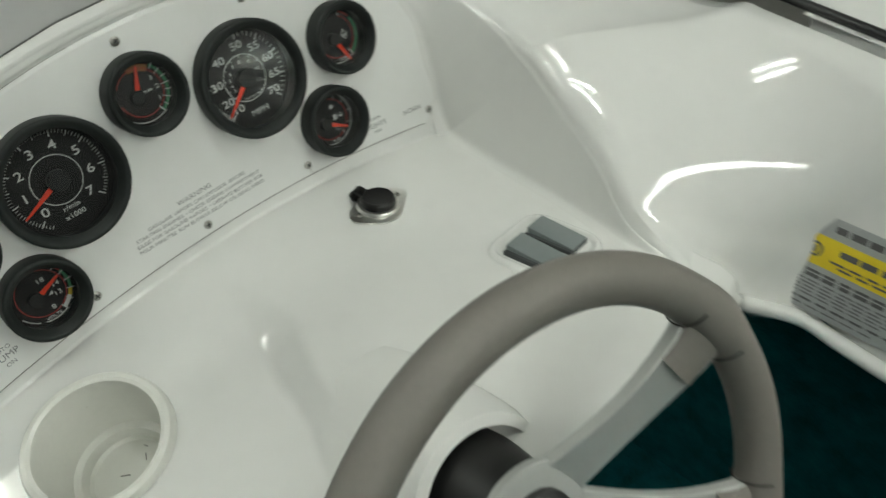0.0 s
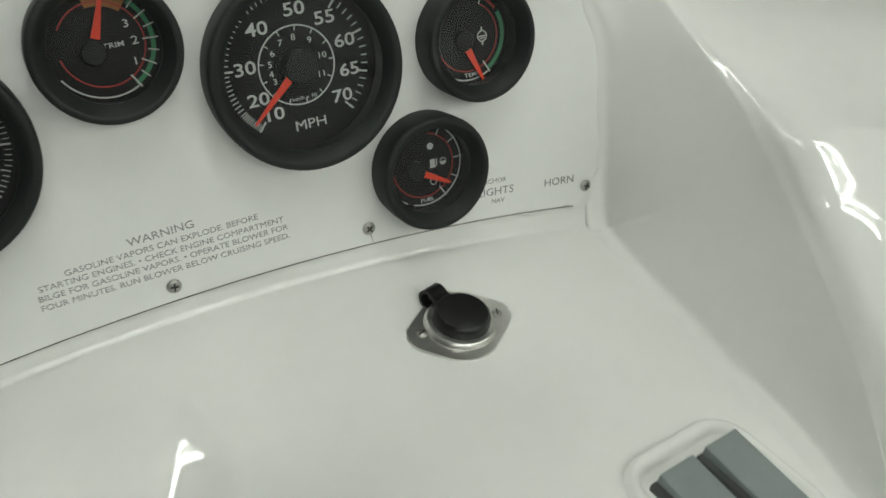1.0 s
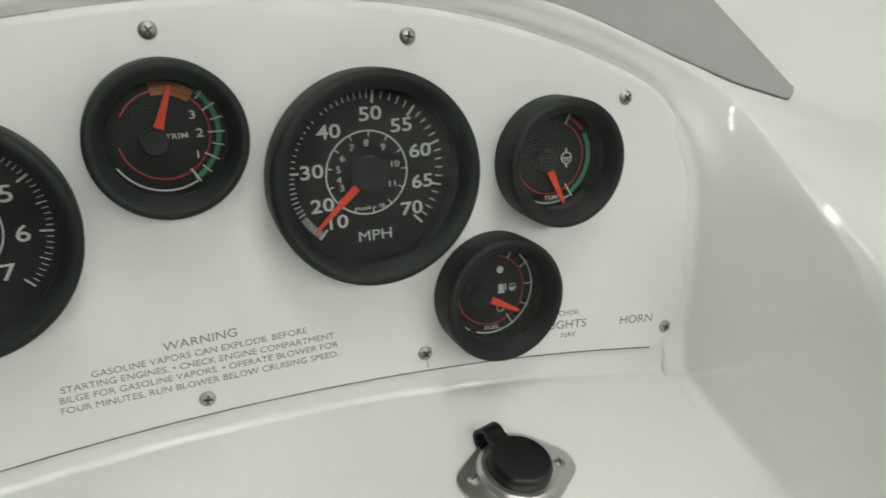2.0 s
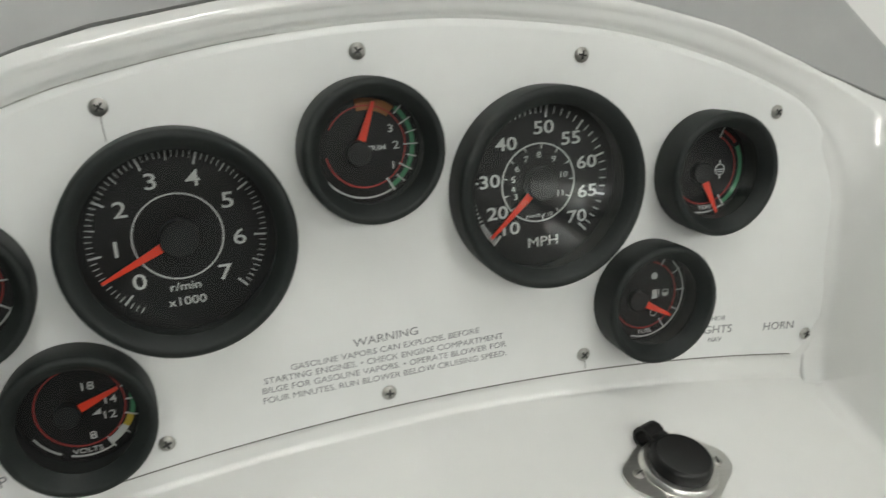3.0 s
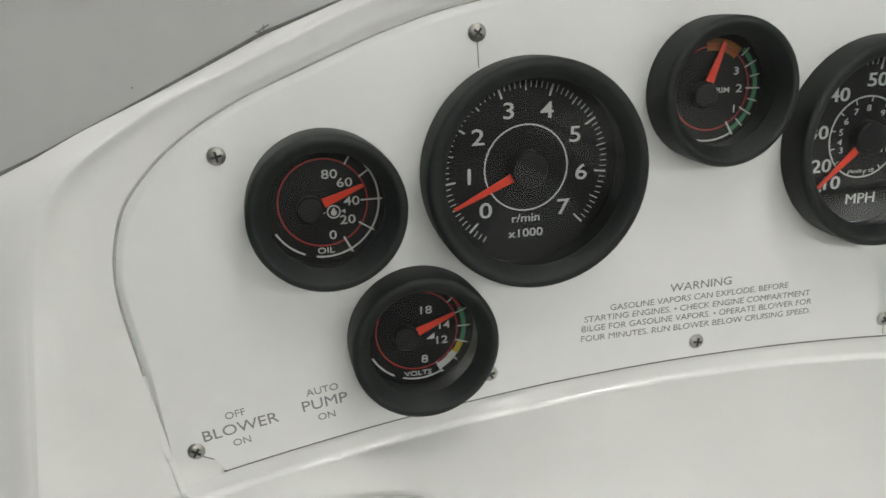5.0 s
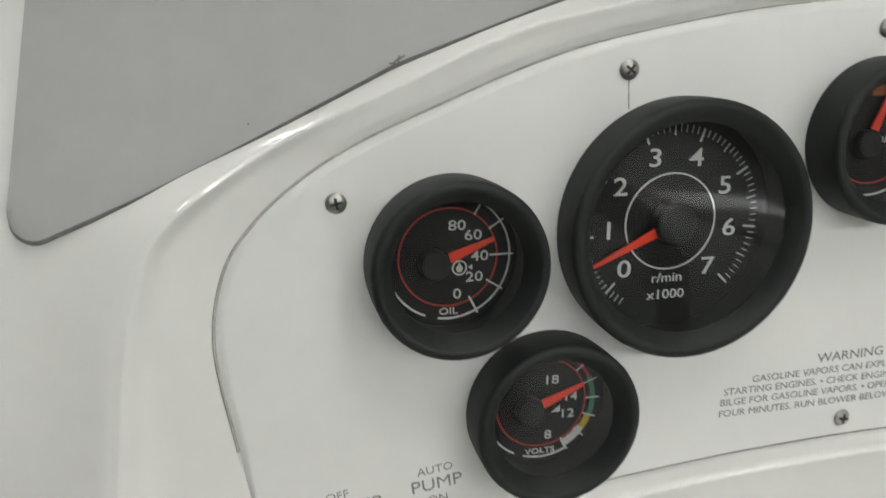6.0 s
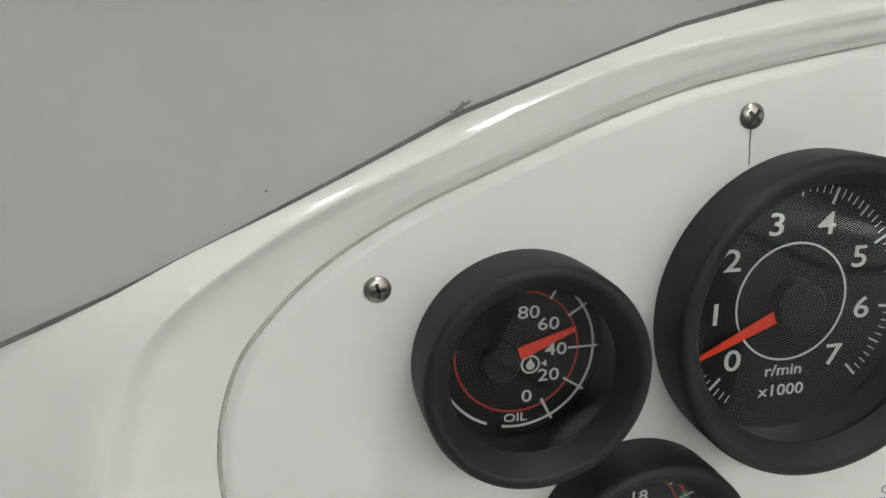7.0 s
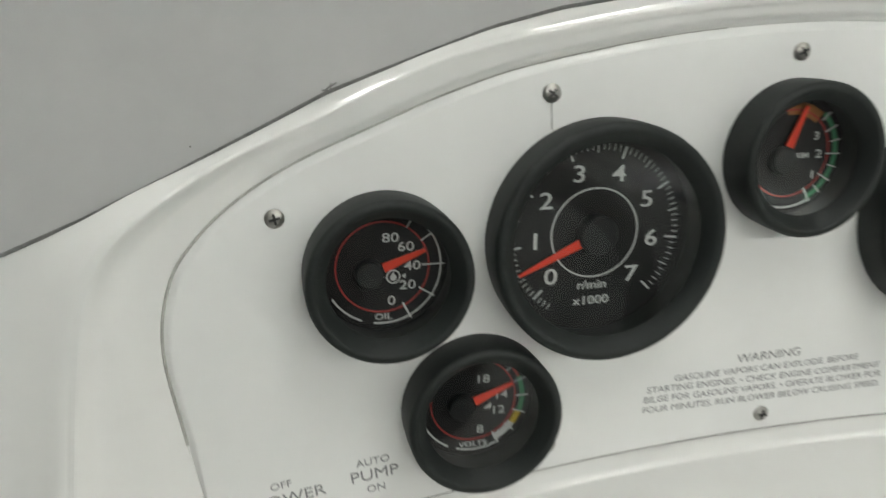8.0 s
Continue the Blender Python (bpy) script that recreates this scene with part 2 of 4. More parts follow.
CUP_U, CUP_N, CUP_R = -0.142, 0.079, 0.053
VG = [(-0.46, 0.02), (-0.36, 0.042), (-0.295, 0.060), (-0.263, 0.073), (-0.231, 0.088), (-0.198, 0.104), (-0.171, 0.1175), (-0.138, 0.1295), (-0.106, 0.141), (-0.077, 0.1485),
      (0.0, 0.160), (0.075, 0.163), (0.15, 0.154), (0.228, 0.130), (0.257, 0.120), (0.311, 0.097), (0.355, 0.079), (0.392, 0.067), (0.46, 0.045), (0.7, 0.0)]


def v_pad(u):
    return lerp_table(VG, u)


def n_deck(u, v):
    """The deck behind the rim of the dash."""
    return -0.0005 - 0.26 * max(0.0, v - v_pad(u)) - 0.25 * max(0.0, -0.30 - u) ** 1.2


def build_lower():
    us = list(np.arange(-0.45, -0.15, 0.004)) + list(np.arange(-0.15, 0.06, 0.001)) + list(np.arange(0.06, 0.3361, 0.004))
    rows = []
    for u in us:
        s, l, f = v_seam(u), v_lip(u), lerp_table(FRONT, u)
        row = [(u, s + 0.006, -0.0036), (u, s - 0.0012, -0.0032), (u, s - 0.0022, -0.0028), (u, l + 0.0060, -0.0022)]
        v, n = l + 0.0016, -0.0020
        row.append((u, v, n))
        for tip in (8, 14, 18, 20, 22, 23.5, 25, 26.5, 29, 34, 42, 53):
            v, n = v - 0.00038 * math.cos(radians(tip)), n + 0.00038 * math.sin(radians(tip))
            row.append((u, v, n))
        sink = (v - v_lower(u, n)) if n > 0 else v - l
        edge_n = n
        steps = 64
        for k in range(1, steps + 1):
            n = edge_n + (f - edge_n) * (k / steps) ** 1.3
            row.append((u, v_lower(u, n) + sink * math.exp(-(n - edge_n) / 0.008), n))
        e = v_lower(u, f)
        for a in (20, 40, 60, 80):
            row.append((u, e - 0.003 - 0.014 * (1 - math.cos(radians(a))), f + 0.014 * math.sin(radians(a))))
        row += [(u, e - 0.024, f + 0.0145), (u, e - 0.028, f + 0.010), (u, e - 0.030, f - 0.02), (u, e - 0.045, max(0.03, f - 0.22))]
        rows.append(row)
    bm = grid_mesh(rows)
    hole = [f for f in bm.faces if (c := f.calc_center_median()) and c.z > 0.01 and c.y > -0.2 and math.hypot(c.x - CUP_U, c.z - CUP_N) < CUP_R]
    bmesh.ops.delete(bm, geom=hole, context="FACES")
    return bm


# Stations round the rim of the panel, from its lower left corner over the top and down the bolster at its right:
# the panel's edge and the crest of the rim (millimetres).
RIM = [((-222, -92), (-287, -96)), ((-226, -72), (-284, -78)), ((-234, -28), (-278, -30)), ((-240, 15), (-272, 15)), ((-235, 44), (-265, 46)), ((-223, 62), (-256, 62)), ((-206, 77), (-238, 77)),
       ((-184, 90), (-212, 92)), ((-156, 102), (-172, 109)), ((-118, 117), (-129, 127.5)), ((-80, 127.5), (-87, 138)), ((-10, 139), (-12, 150)), ((70, 142.5), (70, 153.5)),
       ((140, 136), (142, 148)), ((189, 126.5), (193, 138.5)), ((235, 112), (242, 124.5)), ((275, 95), (285, 106)), ((302, 79), (316, 91))]
BOLSTER = [((324, 55, 0), (349, 70, 8), (392, 68, 3), (450, 52, 0), (530, 40, 0), (640, 20, 0)),
           ((334, 24, 0), (358, 40, 40), (398, 38, 52), (450, 30, 68), (520, 10, 84), (578, 0, 90)),
           ((334, -30, 0.2), (352, 5, 94), (392, 2, 112), (440, -8, 134), (512, -30, 158), (562, -34, 165)),
           ((333, -66, 0.2), (347, -8, 112), (388, -13, 131), (434, -26, 160), (504, -50, 188), (558, -42, 205)),
           ((331, 0, 2.5), (344, -18, 126), (385, -24, 146), (431, -39, 178), (497, -62, 210), (556, -45, 235)),
           ((330, 0, 10), (342, -26, 135), (383, -32, 155), (428, -48, 188), (490, -72, 222), (556, -45, 252)),
           ((328, 0, 42), (338, -38, 148), (379, -45, 169), (423, -63, 202), (482, -88, 240), (555, -46, 278)),
           ((324, 0, 92), (333, -52, 164), (374, -61, 185), (418, -80, 218), (470, -106, 262), (553, -48, 310)),
           ((314, 0, 180), (318, -100, 212), (356, -118, 232), (399, -146, 263), (440, -176, 318), (550, -50, 400)),
           ((300, 0, 243), (303, -146, 248), (340, -172, 266), (390, -205, 287), (430, -236, 345), (550, -50, 520)),
           ((293, 0, 286), (302, -174, 290), (344, -206, 294), (390, -242, 296), (422, -282, 335), (549, -52, 660)),
           ((288, 0, 327), (302, -194, 327), (346, -240, 317), (386, -277, 302), (414, -316, 337), (548, -54, 800))]


def build_rim():
    stations = []
    for (px, py), (rx, ry) in RIM:
        p, r = Vector((px, py, 0)) / 1000, Vector((rx, ry, 0)) / 1000
        d = (r - p).normalized()
        wide = (r - p).length

        def at(v, n):
            return Vector((v.x, v.y, n))
        out1, out2, out3, out4 = r + 0.0065 * d, r + 0.03 * d, r + 0.12 * d, r + 0.26 * d
        low = smooth(-215, -160, px)
        tall = 0.0027 + 0.0050 * (1 - low)
        stations.append([at(p - 0.006 * d, -0.0040), at(p - 0.001 * d, -0.0034), at(p + 0.0006 * d, -0.0024), at(p + 0.0020 * d, -0.0017), at(p + 0.36 * wide * d, 0.14 * tall * low), at(p + 0.70 * wide * d, tall * (0.12 + 0.40 * low)),
                         at(r - 0.0020 * d, tall - 0.0005), at(r, tall), at(r + 0.0020 * d, tall - 0.0003), at(out1, (n_deck(out1.x, out1.y) + 0.0016) * low + (tall - 0.0012) * (1 - low)), at(out2, n_deck(out2.x, out2.y) - 0.002 * low),
                         at(out3, n_deck(out3.x, out3.y) - 0.010 * low), at(out4, n_deck(out4.x, out4.y) - 0.03 * low)])
    for i, (p, r, a, b, c, e) in enumerate(BOLSTER):
        p, r, a, b, c, e = (Vector(x) / 1000 for x in (p, r, a, b, c, e))
        if i >= 4:
            p.y = v_lower(p.x, p.z)
            e.y = v_coaming(e.z) - 0.012
            c.x, e.x = u_side(c.y) - 0.002, u_side(e.y) - 0.002
        d = r - p
        near = [p + Vector((-w, 0, 0)) for w in (0.020, 0.012, 0.005)]
        if i >= 4:
            near = [Vector((q.x, v_lower(q.x, q.z), q.z)) for q in near]
        lift = Vector((0, 0, 0.0006)) if i < 4 else Vector((0, 0.0006, 0.0002))
        out = (a - r).normalized()
        under = (-7.5, -0.5, 2.0) if i < 3 else (-9.0, -5.0, -1.0) if i == 3 else (-2.0, 0.7, 4.0)
        stations.append([near[0] + under[0] * lift, near[1] + under[1] * lift, near[2] + under[2] * lift, p + 0.07 * d + lift * 4 - Vector((0.002, 0, 0)), p + 0.35 * d, p + 0.7 * d,
                         p + 0.93 * d, r + 0.001 * out, r + 0.008 * out, r + 0.5 * (a - r), b, c, e])
    columns = [spline([s[k] for s in stations], 7) for k in range(13)]
    rows = [spline(cross, 3) for cross in zip(*columns)]
    first, beyond = 7 * len(RIM), 26
    for _ in range(14):
        new_rows = [list(r) for r in rows]
        for i in range(first, len(rows) - 1):
            for j in range(beyond, 33):
                fade = min(1.0, (i - first) / 10) * min(1.0, (j - beyond + 1) / 4, (33 - j) / 3)
                mean = (rows[i - 1][j] + rows[i + 1][j] + rows[i][j - 1] + rows[i][j + 1]) / 4
                new_rows[i][j] = rows[i][j].lerp(mean, 0.6 * fade)
        rows = new_rows
    for _ in range(70):
        new_rows = [list(r) for r in rows]
        for i in range(first, len(rows) - 1):
            for j in range(24, 36):
                fade = max(0.0, min(1.0, (i - first) / 10, (first + 63 - i) / 21)) * min(1.0, (j - 23) / 4, (36 - j) / 2)
                mean = (rows[i - 1][j] + rows[i + 1][j] + rows[i][j - 1] + rows[i][j + 1]) / 4
                new_rows[i][j] = rows[i][j].lerp(mean, 0.7 * fade)
        rows = new_rows
    # the rounded nose of the bolster
    for i in range(first + 4, len(rows)):
        along = min(1.0, (i - first - 4) / 22) * min(1.0, (len(rows) - 1 - i) / 16)
        for j in range(22, 35):
            rise, fall = (j - 21.3) / 4.2, (35.0 - j) / 9.5
            swell = 0.024 * along * -math.log(math.exp(-4 * rise) + math.exp(-4 * fall)) / 4
            rows[i][j] = rows[i][j] + max(0.0, swell) * smooth(0.0, 0.45, fall) * Vector((-0.15, 0.85, 0.50))
    return grid_mesh([r[::-1] for r in rows])


def u_side(v):
    return 0.42 + 0.46 * (v + 0.33)


def v_coaming(n):
    """The top edge of the side wall."""
    return max(-0.17, min(0.01, -0.036 - 0.31 * (n - 0.264)))


moulding = tagged(new("dash_moulding"), "glossy white gelcoat boat dash moulding with rolled rim", "dashboard", kind="structure")
moulding.matrix_world = DASH
for name, bm in (("lower_dash", build_lower()), ("rim", build_rim())):
    ob = part(name, bm, GELCOAT, moulding, angle=50, keep=True)
    sheet = ob.modifiers.new("thickness", "SOLIDIFY")
    sheet.thickness, sheet.offset = 0.003, -1.0


V_BOTTOM = [(0.29, -0.272), (0.31, -0.295), (0.337, -0.313), (0.379, -0.325), (0.423, -0.338), (0.48, -0.353), (0.65, -0.405), (1.5, -0.60)]
side_rows = []
for n in [0.292 + 0.01 * k for k in range(14)] + list(np.linspace(0.44, 1.5, 30)):
    low = lerp_table(V_BOTTOM, n)
    side_rows.append([(u_side(v) + 0.001 + 0.18 * max(0.0, 0.42 - n), v, n) for v in np.linspace(low, v_coaming(n) - 0.012, 16)] + [(u_side(v_coaming(n)) + du, v_coaming(n) + dv, n) for du, dv in ((0.003, -0.007), (0.02, -0.004), (0.07, -0.008))])
side = part("side_wall", grid_mesh(side_rows), GELCOAT, moulding, angle=50)
lip_path = spline([(0.288, -0.192, 0.334), (0.345, -0.240, 0.318), (0.386, -0.278, 0.302)] + [(u_side(v) - 0.002, v, n) for n, v in V_BOTTOM[2:]], 10)
part("lip", tube(lip_path, 0.0085), GELCOAT, moulding, "rolled white lip round the footwell opening")
part("rub_strip", tube([(u_side(v_coaming(n)) + 0.012, v_coaming(n) - 0.002, n) for n in np.linspace(-0.1, 1.5, 60)], 0.0050), TRIM_BLACK, moulding, "black rubber strip along the coaming")
deck_rows = [[(u_side(v_coaming(n)) + du, v_coaming(n) + dv, n) for du, dv in ((0.014, 0.003), (0.03, 0.012), (0.18, 0.03), (0.38, 0.02))] for n in np.linspace(-0.1, 1.5, 60)]
part("side_deck", grid_mesh(deck_rows), GELCOAT, moulding)

# ---- gauge panel ----
left_top = [(x / 1000, y / 1000) for (x, y), _ in RIM]
edge = [Vector((x, y, 0)) for x, y in left_top[2:]] + [Vector((0.322, 0.055, 0)), Vector((0.327, 0.024, 0)), Vector((0.327, -0.03, 0)), Vector((0.3235, -0.058, 0))]
top_edge = [(p.x, p.y) for p in spline(edge, 8)]
bottom = [(u, v_seam(u)) for u in np.linspace(0.303, -0.204, 90)]
notch_r = [(0.3170, -0.0610), (0.3115, -0.0690), (0.3075, -0.0735)]
notch_l = [(-0.2085, -0.0735), (-0.2125, -0.0715), (-0.219, -0.0695), (-0.2245, -0.0705), (-0.227, -0.069)]
outline = (top_edge + notch_r + bottom + notch_l)[::-1]
inset = ([0.0038] * len(top_edge) + [0.0003] * (len(notch_r) + len(bottom) + len(notch_l)))[::-1]
GAUGE_AT = {"tachometer": (-0.0548, 0.0527, 0.0522), "speedometer": (0.1293, 0.0552, 0.0525), "oil": (-0.1500, 0.0440, 0.0343), "volts": (-0.1096, -0.0224, 0.0343),
            "trim": (0.0363, 0.0850, 0.0343), "temperature": (0.2315, 0.0508, 0.0343), "fuel": (0.1938, -0.0183, 0.0343)}


def pierced(outline, inset, holes, z0, z1):
    """The panel's sheet with round holes; its edge is rounded over by the inset given at each corner."""
    bm = bmesh.new()
    n = len(outline)
    inward = []
    for i in range(n):
        (ax, ay), (bx, by) = outline[i - 1], outline[(i + 1) % n]
        along = Vector((bx - ax, by - ay)).normalized()
        inward.append(Vector((-along.y, along.x)))
    rings = []
    for share, drop in ((1.0, 0.0), (0.86, 0.00008), (0.55, 0.0007), (0.15, 0.0018), (0.0, 0.0023)):
        rings.append([bm.verts.new((x + w.x * d * share, y + w.y * d * share, z1 - drop)) for (x, y), w, d in zip(outline, inward, inset)])
    for a, b in zip(rings, rings[1:]):
        for i in range(n):
            bm.faces.new((a[i], a[(i + 1) % n], b[(i + 1) % n], b[i]))
    loops = [rings[0]]
    for x, y, r in holes:
        loops.append([bm.verts.new((x + r * math.cos(2 * math.pi * k / 48), y + r * math.sin(2 * math.pi * k / 48), z1)) for k in range(48)])
    edges = [bm.edges.get((l[i], l[(i + 1) % len(l)])) or bm.edges.new((l[i], l[(i + 1) % len(l)])) for l in loops for i in range(len(l))]
    bmesh.ops.triangle_fill(bm, use_beauty=True, use_dissolve=False, edges=edges, normal=(0, 0, 1))
    for l in [rings[-1]] + loops[1:]:
        under = [bm.verts.new((v.co.x, v.co.y, z0)) for v in l]
        for i in range(len(l)):
            bm.faces.new((l[i], l[(i + 1) % len(l)], under[(i + 1) % len(l)], under[i]))
    return bm


panel = link("gauge_panel", pierced(outline, inset, [(x, y, r - 0.003) for x, y, r in GAUGE_AT.values()], -0.0036, 0.0), PANEL, DASH, angle=20)
part("joint", grid_mesh([[(u, v_seam(u) + 0.0003, -0.0006), (u, v_seam(u) - 0.0010, -0.0010), (u, v_seam(u) - 0.0016, -0.0034)] for u in np.linspace(-0.205, 0.301, 80)]), GROOVE, panel, "grimy joint under the panel")
left_edge = top_edge[:74]
part("joint", tube([(x - 0.0002, y + 0.0002, -0.0019) for x, y in left_edge], lambda t: 0.0005 * (1 - t) + 0.00025, 6), JOINT, panel)
part("joint", tube([(x, y, -0.0003) for x, y in notch_l[:3]], 0.0004, 6), GROOVE, panel)
part("crack", tube([(-0.0790, 0.1112, 0.0), (-0.0788, 0.106, 0.0), (-0.0784, 0.0998, 0.0)], 0.00022, 5), GROOVE, panel, "hairline crack from screw to gauge")
part("crack", tube([(0.1540, -0.0510, 0.0), (0.1545, -0.0560, 0.0)], 0.0002, 5), GROOVE, panel)
for x, y in ((-0.2195, -0.0745), (0.3120, -0.0720)):
    part("bed", plate([(x + 0.016 * math.cos(radians(a)), y + 0.012 * math.sin(radians(a))) for a in range(0, 360, 20)], -0.007, -0.0026), GELCOAT, panel)
tagged(panel, "flat white laminate gauge panel screwed into the dash", "gauge panel", kind="structure")


# ---- gauges ----
def bezel_profile(r, h, lip, glass_r, glass_z):
    g = glass_r
    return [(r - 0.0015, -0.001), (r - 0.0004, 0.0), (r, h * 0.4), (r, h - 0.0026), (r - 0.0003, h - 0.0013), (r - 0.0010, h - 0.0005), (r - 0.0020, h - 0.0001), (r - 0.0032, h), (lip, h - 0.0007),
            (g + 0.0016, glass_z + 0.0022), (g + 0.0007, glass_z + 0.0013), (g + 0.0004, glass_z + 0.0006), (g, glass_z + 0.0003), (g, glass_z - 0.001), (g + 0.003, -0.0052), (r - 0.004, -0.0052), (r - 0.004, -0.001), (r - 0.0015, -0.001)]


def tick(angle, r0, r1, width, z, cx=0.0, cy=0.0):
    a = radians(angle)
    m = Matrix.Translation((cx, cy, 0)) @ Matrix.Rotation(a, 4, "Z")
    return placed(box(r1 - r0, width, 0.00015, (r0 + r1) / 2, 0, z), m)


def pointer(length, start, w0, w1, z):
    outline = [(start, -w0 / 2), (length, -w1 / 2), (length, w1 / 2), (start, w0 / 2)]
    bm = plate(outline, z, z + 0.0008)
    return bm


DIAL_Z = -0.0042


def gauge(name, u, v, r, h, lip, glass_r, glass_z, label, lift=0.0):
    g = thing(name, DASH @ pose(u, v, 0.0002), label, "gauge", "gauges on the dash panel")
    part("bezel", lathe(bezel_profile(r, h, lip, glass_r, glass_z), 96), RUBBER, g, angle=40)
    dial = part("dial", lathe([(glass_r + 0.0040 - 0.4 * lift, DIAL_Z - 0.001), (glass_r + 0.0040 - 0.4 * lift, DIAL_Z), (0.0, DIAL_Z)], 64), DIAL, g, m=pose(0, 0, lift))
    pane = part("glass", lathe([(0, glass_z), (glass_r + 0.0004, glass_z), (glass_r + 0.0004, glass_z - 0.0006)], 64), GLASS, g)
    pane.visible_shadow = False
    return g, dial


PZ = DIAL_Z + 0.0001


def numeral(parent, body, x, y, size, heavy=0.0, width=1.2, turn=0.0, mat=None, name="numeral"):
    bm = placed(lettering(body, size, heavy, width), pose(x, y, PZ, 0, 0, turn))
    return part(name, bm, mat or PRINT_WHITE, parent, flat=True)


def tachometer():
    g, d = gauge("tachometer", *GAUGE_AT["tachometer"], 0.0180, 0.0470, 0.0428, 0.0115, "black round tachometer with white numerals and red needle")
    at = [226.5 - 38.8 * i for i in range(8)]
    for i in range(8):
        a = radians(224.5 - 38.9 * i)
        numeral(d, str(i), 0.0278 * math.cos(a), 0.0278 * math.sin(a), 0.0106, 0.00006, width=1.28)
    marks = []
    for k in range(-6, 141):
        a = 226.5 - 38.8 * k / 20
        if k % 20 == 0:
            marks.append(tick(a, 0.0345, 0.0402, 0.0009, PZ))
        elif k % 10 == 0:
            marks.append(tick(a, 0.0358, 0.0402, 0.0005, PZ))
        elif k % 2 == 0:
            marks.append(tick(a, 0.0372, 0.0402, 0.00035, PZ))
    part("scale", join(*marks), PRINT_WHITE, d, flat=True)
    part("ring", arc_band(0.0203, 0.0007, 0, 360, PZ), PRINT_WHITE, d, flat=True)
    numeral(d, "r/min", 0.0, -0.0243, 0.0056, 0.00003, name="caption")
    numeral(d, "x1000", 0.0, -0.0317, 0.0058, 0.00003, name="caption")
    part("needle", placed(pointer(0.0395, 0.004, 0.0046, 0.0013, 0.0), pose(0, 0, -0.0014, 0, 0, -155)), NEEDLE, g, "orange red needle", flat=True)
    part("hub", lathe([(0.0088, DIAL_Z), (0.0088, 0.0014), (0.0080, 0.0022), (0.0, 0.0024)], 40), HUB, g)


def speedometer():
    g, d = gauge("speedometer", *GAUGE_AT["speedometer"], 0.0180, 0.0470, 0.0428, 0.0115, "black round speedometer with white numerals and red needle")
    for body, a, r in (("10", -127, 0.0292), ("20", -150, 0.0278), ("30", 173, 0.0282), ("40", 129, 0.0284), ("50", 83, 0.0290), ("55", 48, 0.0290), ("60", 15, 0.0296), ("65", -16, 0.0302), ("70", -44, 0.0312)):
        numeral(d, body, r * math.cos(radians(a)), r * math.sin(radians(a)), 0.0096, 0.00012, width=1.28)
    marks = [tick(a, 0.0345, 0.0408, 0.0011, PZ) for a in (82, 49, 17, -16, -47, 174, -131)]
    for a0, a1, n in ((-131, -150, 10), (210, 174, 10), (174, 128, 10), (128, 82, 10), (82, 49, 5), (49, 17, 5), (17, -16, 5), (-16, -47, 5)):
        marks += [tick(a0 + (a1 - a0) * k / n, 0.0368, 0.0405, 0.00055, PZ) for k in range(1, n + (n == 10 and a0 < 0))]
    part("scale", join(*marks), PRINT_WHITE, d, flat=True)
    part("ring", arc_band(0.0210, 0.0008, 0, 360, PZ), PRINT_WHITE, d, flat=True)
    inner = [tick(a, 0.0182, 0.0208, 0.0006, PZ) for a in range(-140, 230, 28)]
    part("inner_scale", join(*inner), PRINT_WHITE, d, flat=True)
    for body, a in (("3", 205), ("4", 188), ("5", 168), ("6", 145), ("7", 118), ("8", 88), ("9", 52), ("10", 10), ("11", -30)):
        numeral(d, body, 0.0148 * math.cos(radians(a)), 0.0148 * math.sin(radians(a)), 0.0046)
    numeral(d, "km/h x 10", 0.001, -0.0178, 0.0029, name="caption")
    numeral(d, "MPH", 0.002, -0.0328, 0.0078, 0.0, width=1.2, name="caption")
    part("needle", placed(pointer(0.0390, 0.004, 0.0046, 0.0013, 0.0), pose(0, 0, -0.0014, 0, 0, -138.5)), NEEDLE, g, "orange red needle", flat=True)
    part("hub", lathe([(0.0088, DIAL_Z), (0.0088, 0.0014), (0.0080, 0.0022), (0.0, 0.0024)], 40), HUB, g)


def small_gauge(name, u, v, label, needle, texts=(), ticks=(), red=(0, 360), white=((-105, 62), (-152, -112)), tip=0.0255, turn=0.0, pivot=(-0.006, -0.002), bands=(), rim_r=0.0343, lift=0.0035):
    g, d = gauge(name, u, v, rim_r, 0.0200, 0.0300, 0.0254, 0.0125, label, lift=lift)
    part("red_arc", arc_band(0.0198, 0.0007, *red, PZ), PRINT_RED, d, flat=True)
    for a0, a1 in white:
        part("white_arc", arc_band(0.0250, 0.0008, a0, a1, PZ), PRINT_WHITE, d, flat=True)
    for mat, a0, a1, r, w in bands:
        part("colour_band", arc_band(r, w, a0, a1, PZ - 0.00005), mat, d, flat=True)
    if ticks:
        for a, r0, r1, w in ticks:
            part("tick", tick(a, r0, r1, w, PZ + 0.0001), PRINT_WHITE, d, flat=True)
    for body, x, y, size in texts:
        numeral(d, body, x, y, size * 0.93, 0.00002, width=1.28)
    part("needle", placed(pointer(tip, 0.0064, 0.0042, 0.0016, 0.0), pose(pivot[0], pivot[1], lift - 0.0022, 0, 0, needle)), NEEDLE, g, "orange red needle", flat=True)
    part("hub", placed(lathe([(0.0060, DIAL_Z), (0.0060, -0.0002), (0.0054, 0.0004), (0.0, 0.0005)], 32), pose(*pivot, lift)), HUB, g)
    return g, d


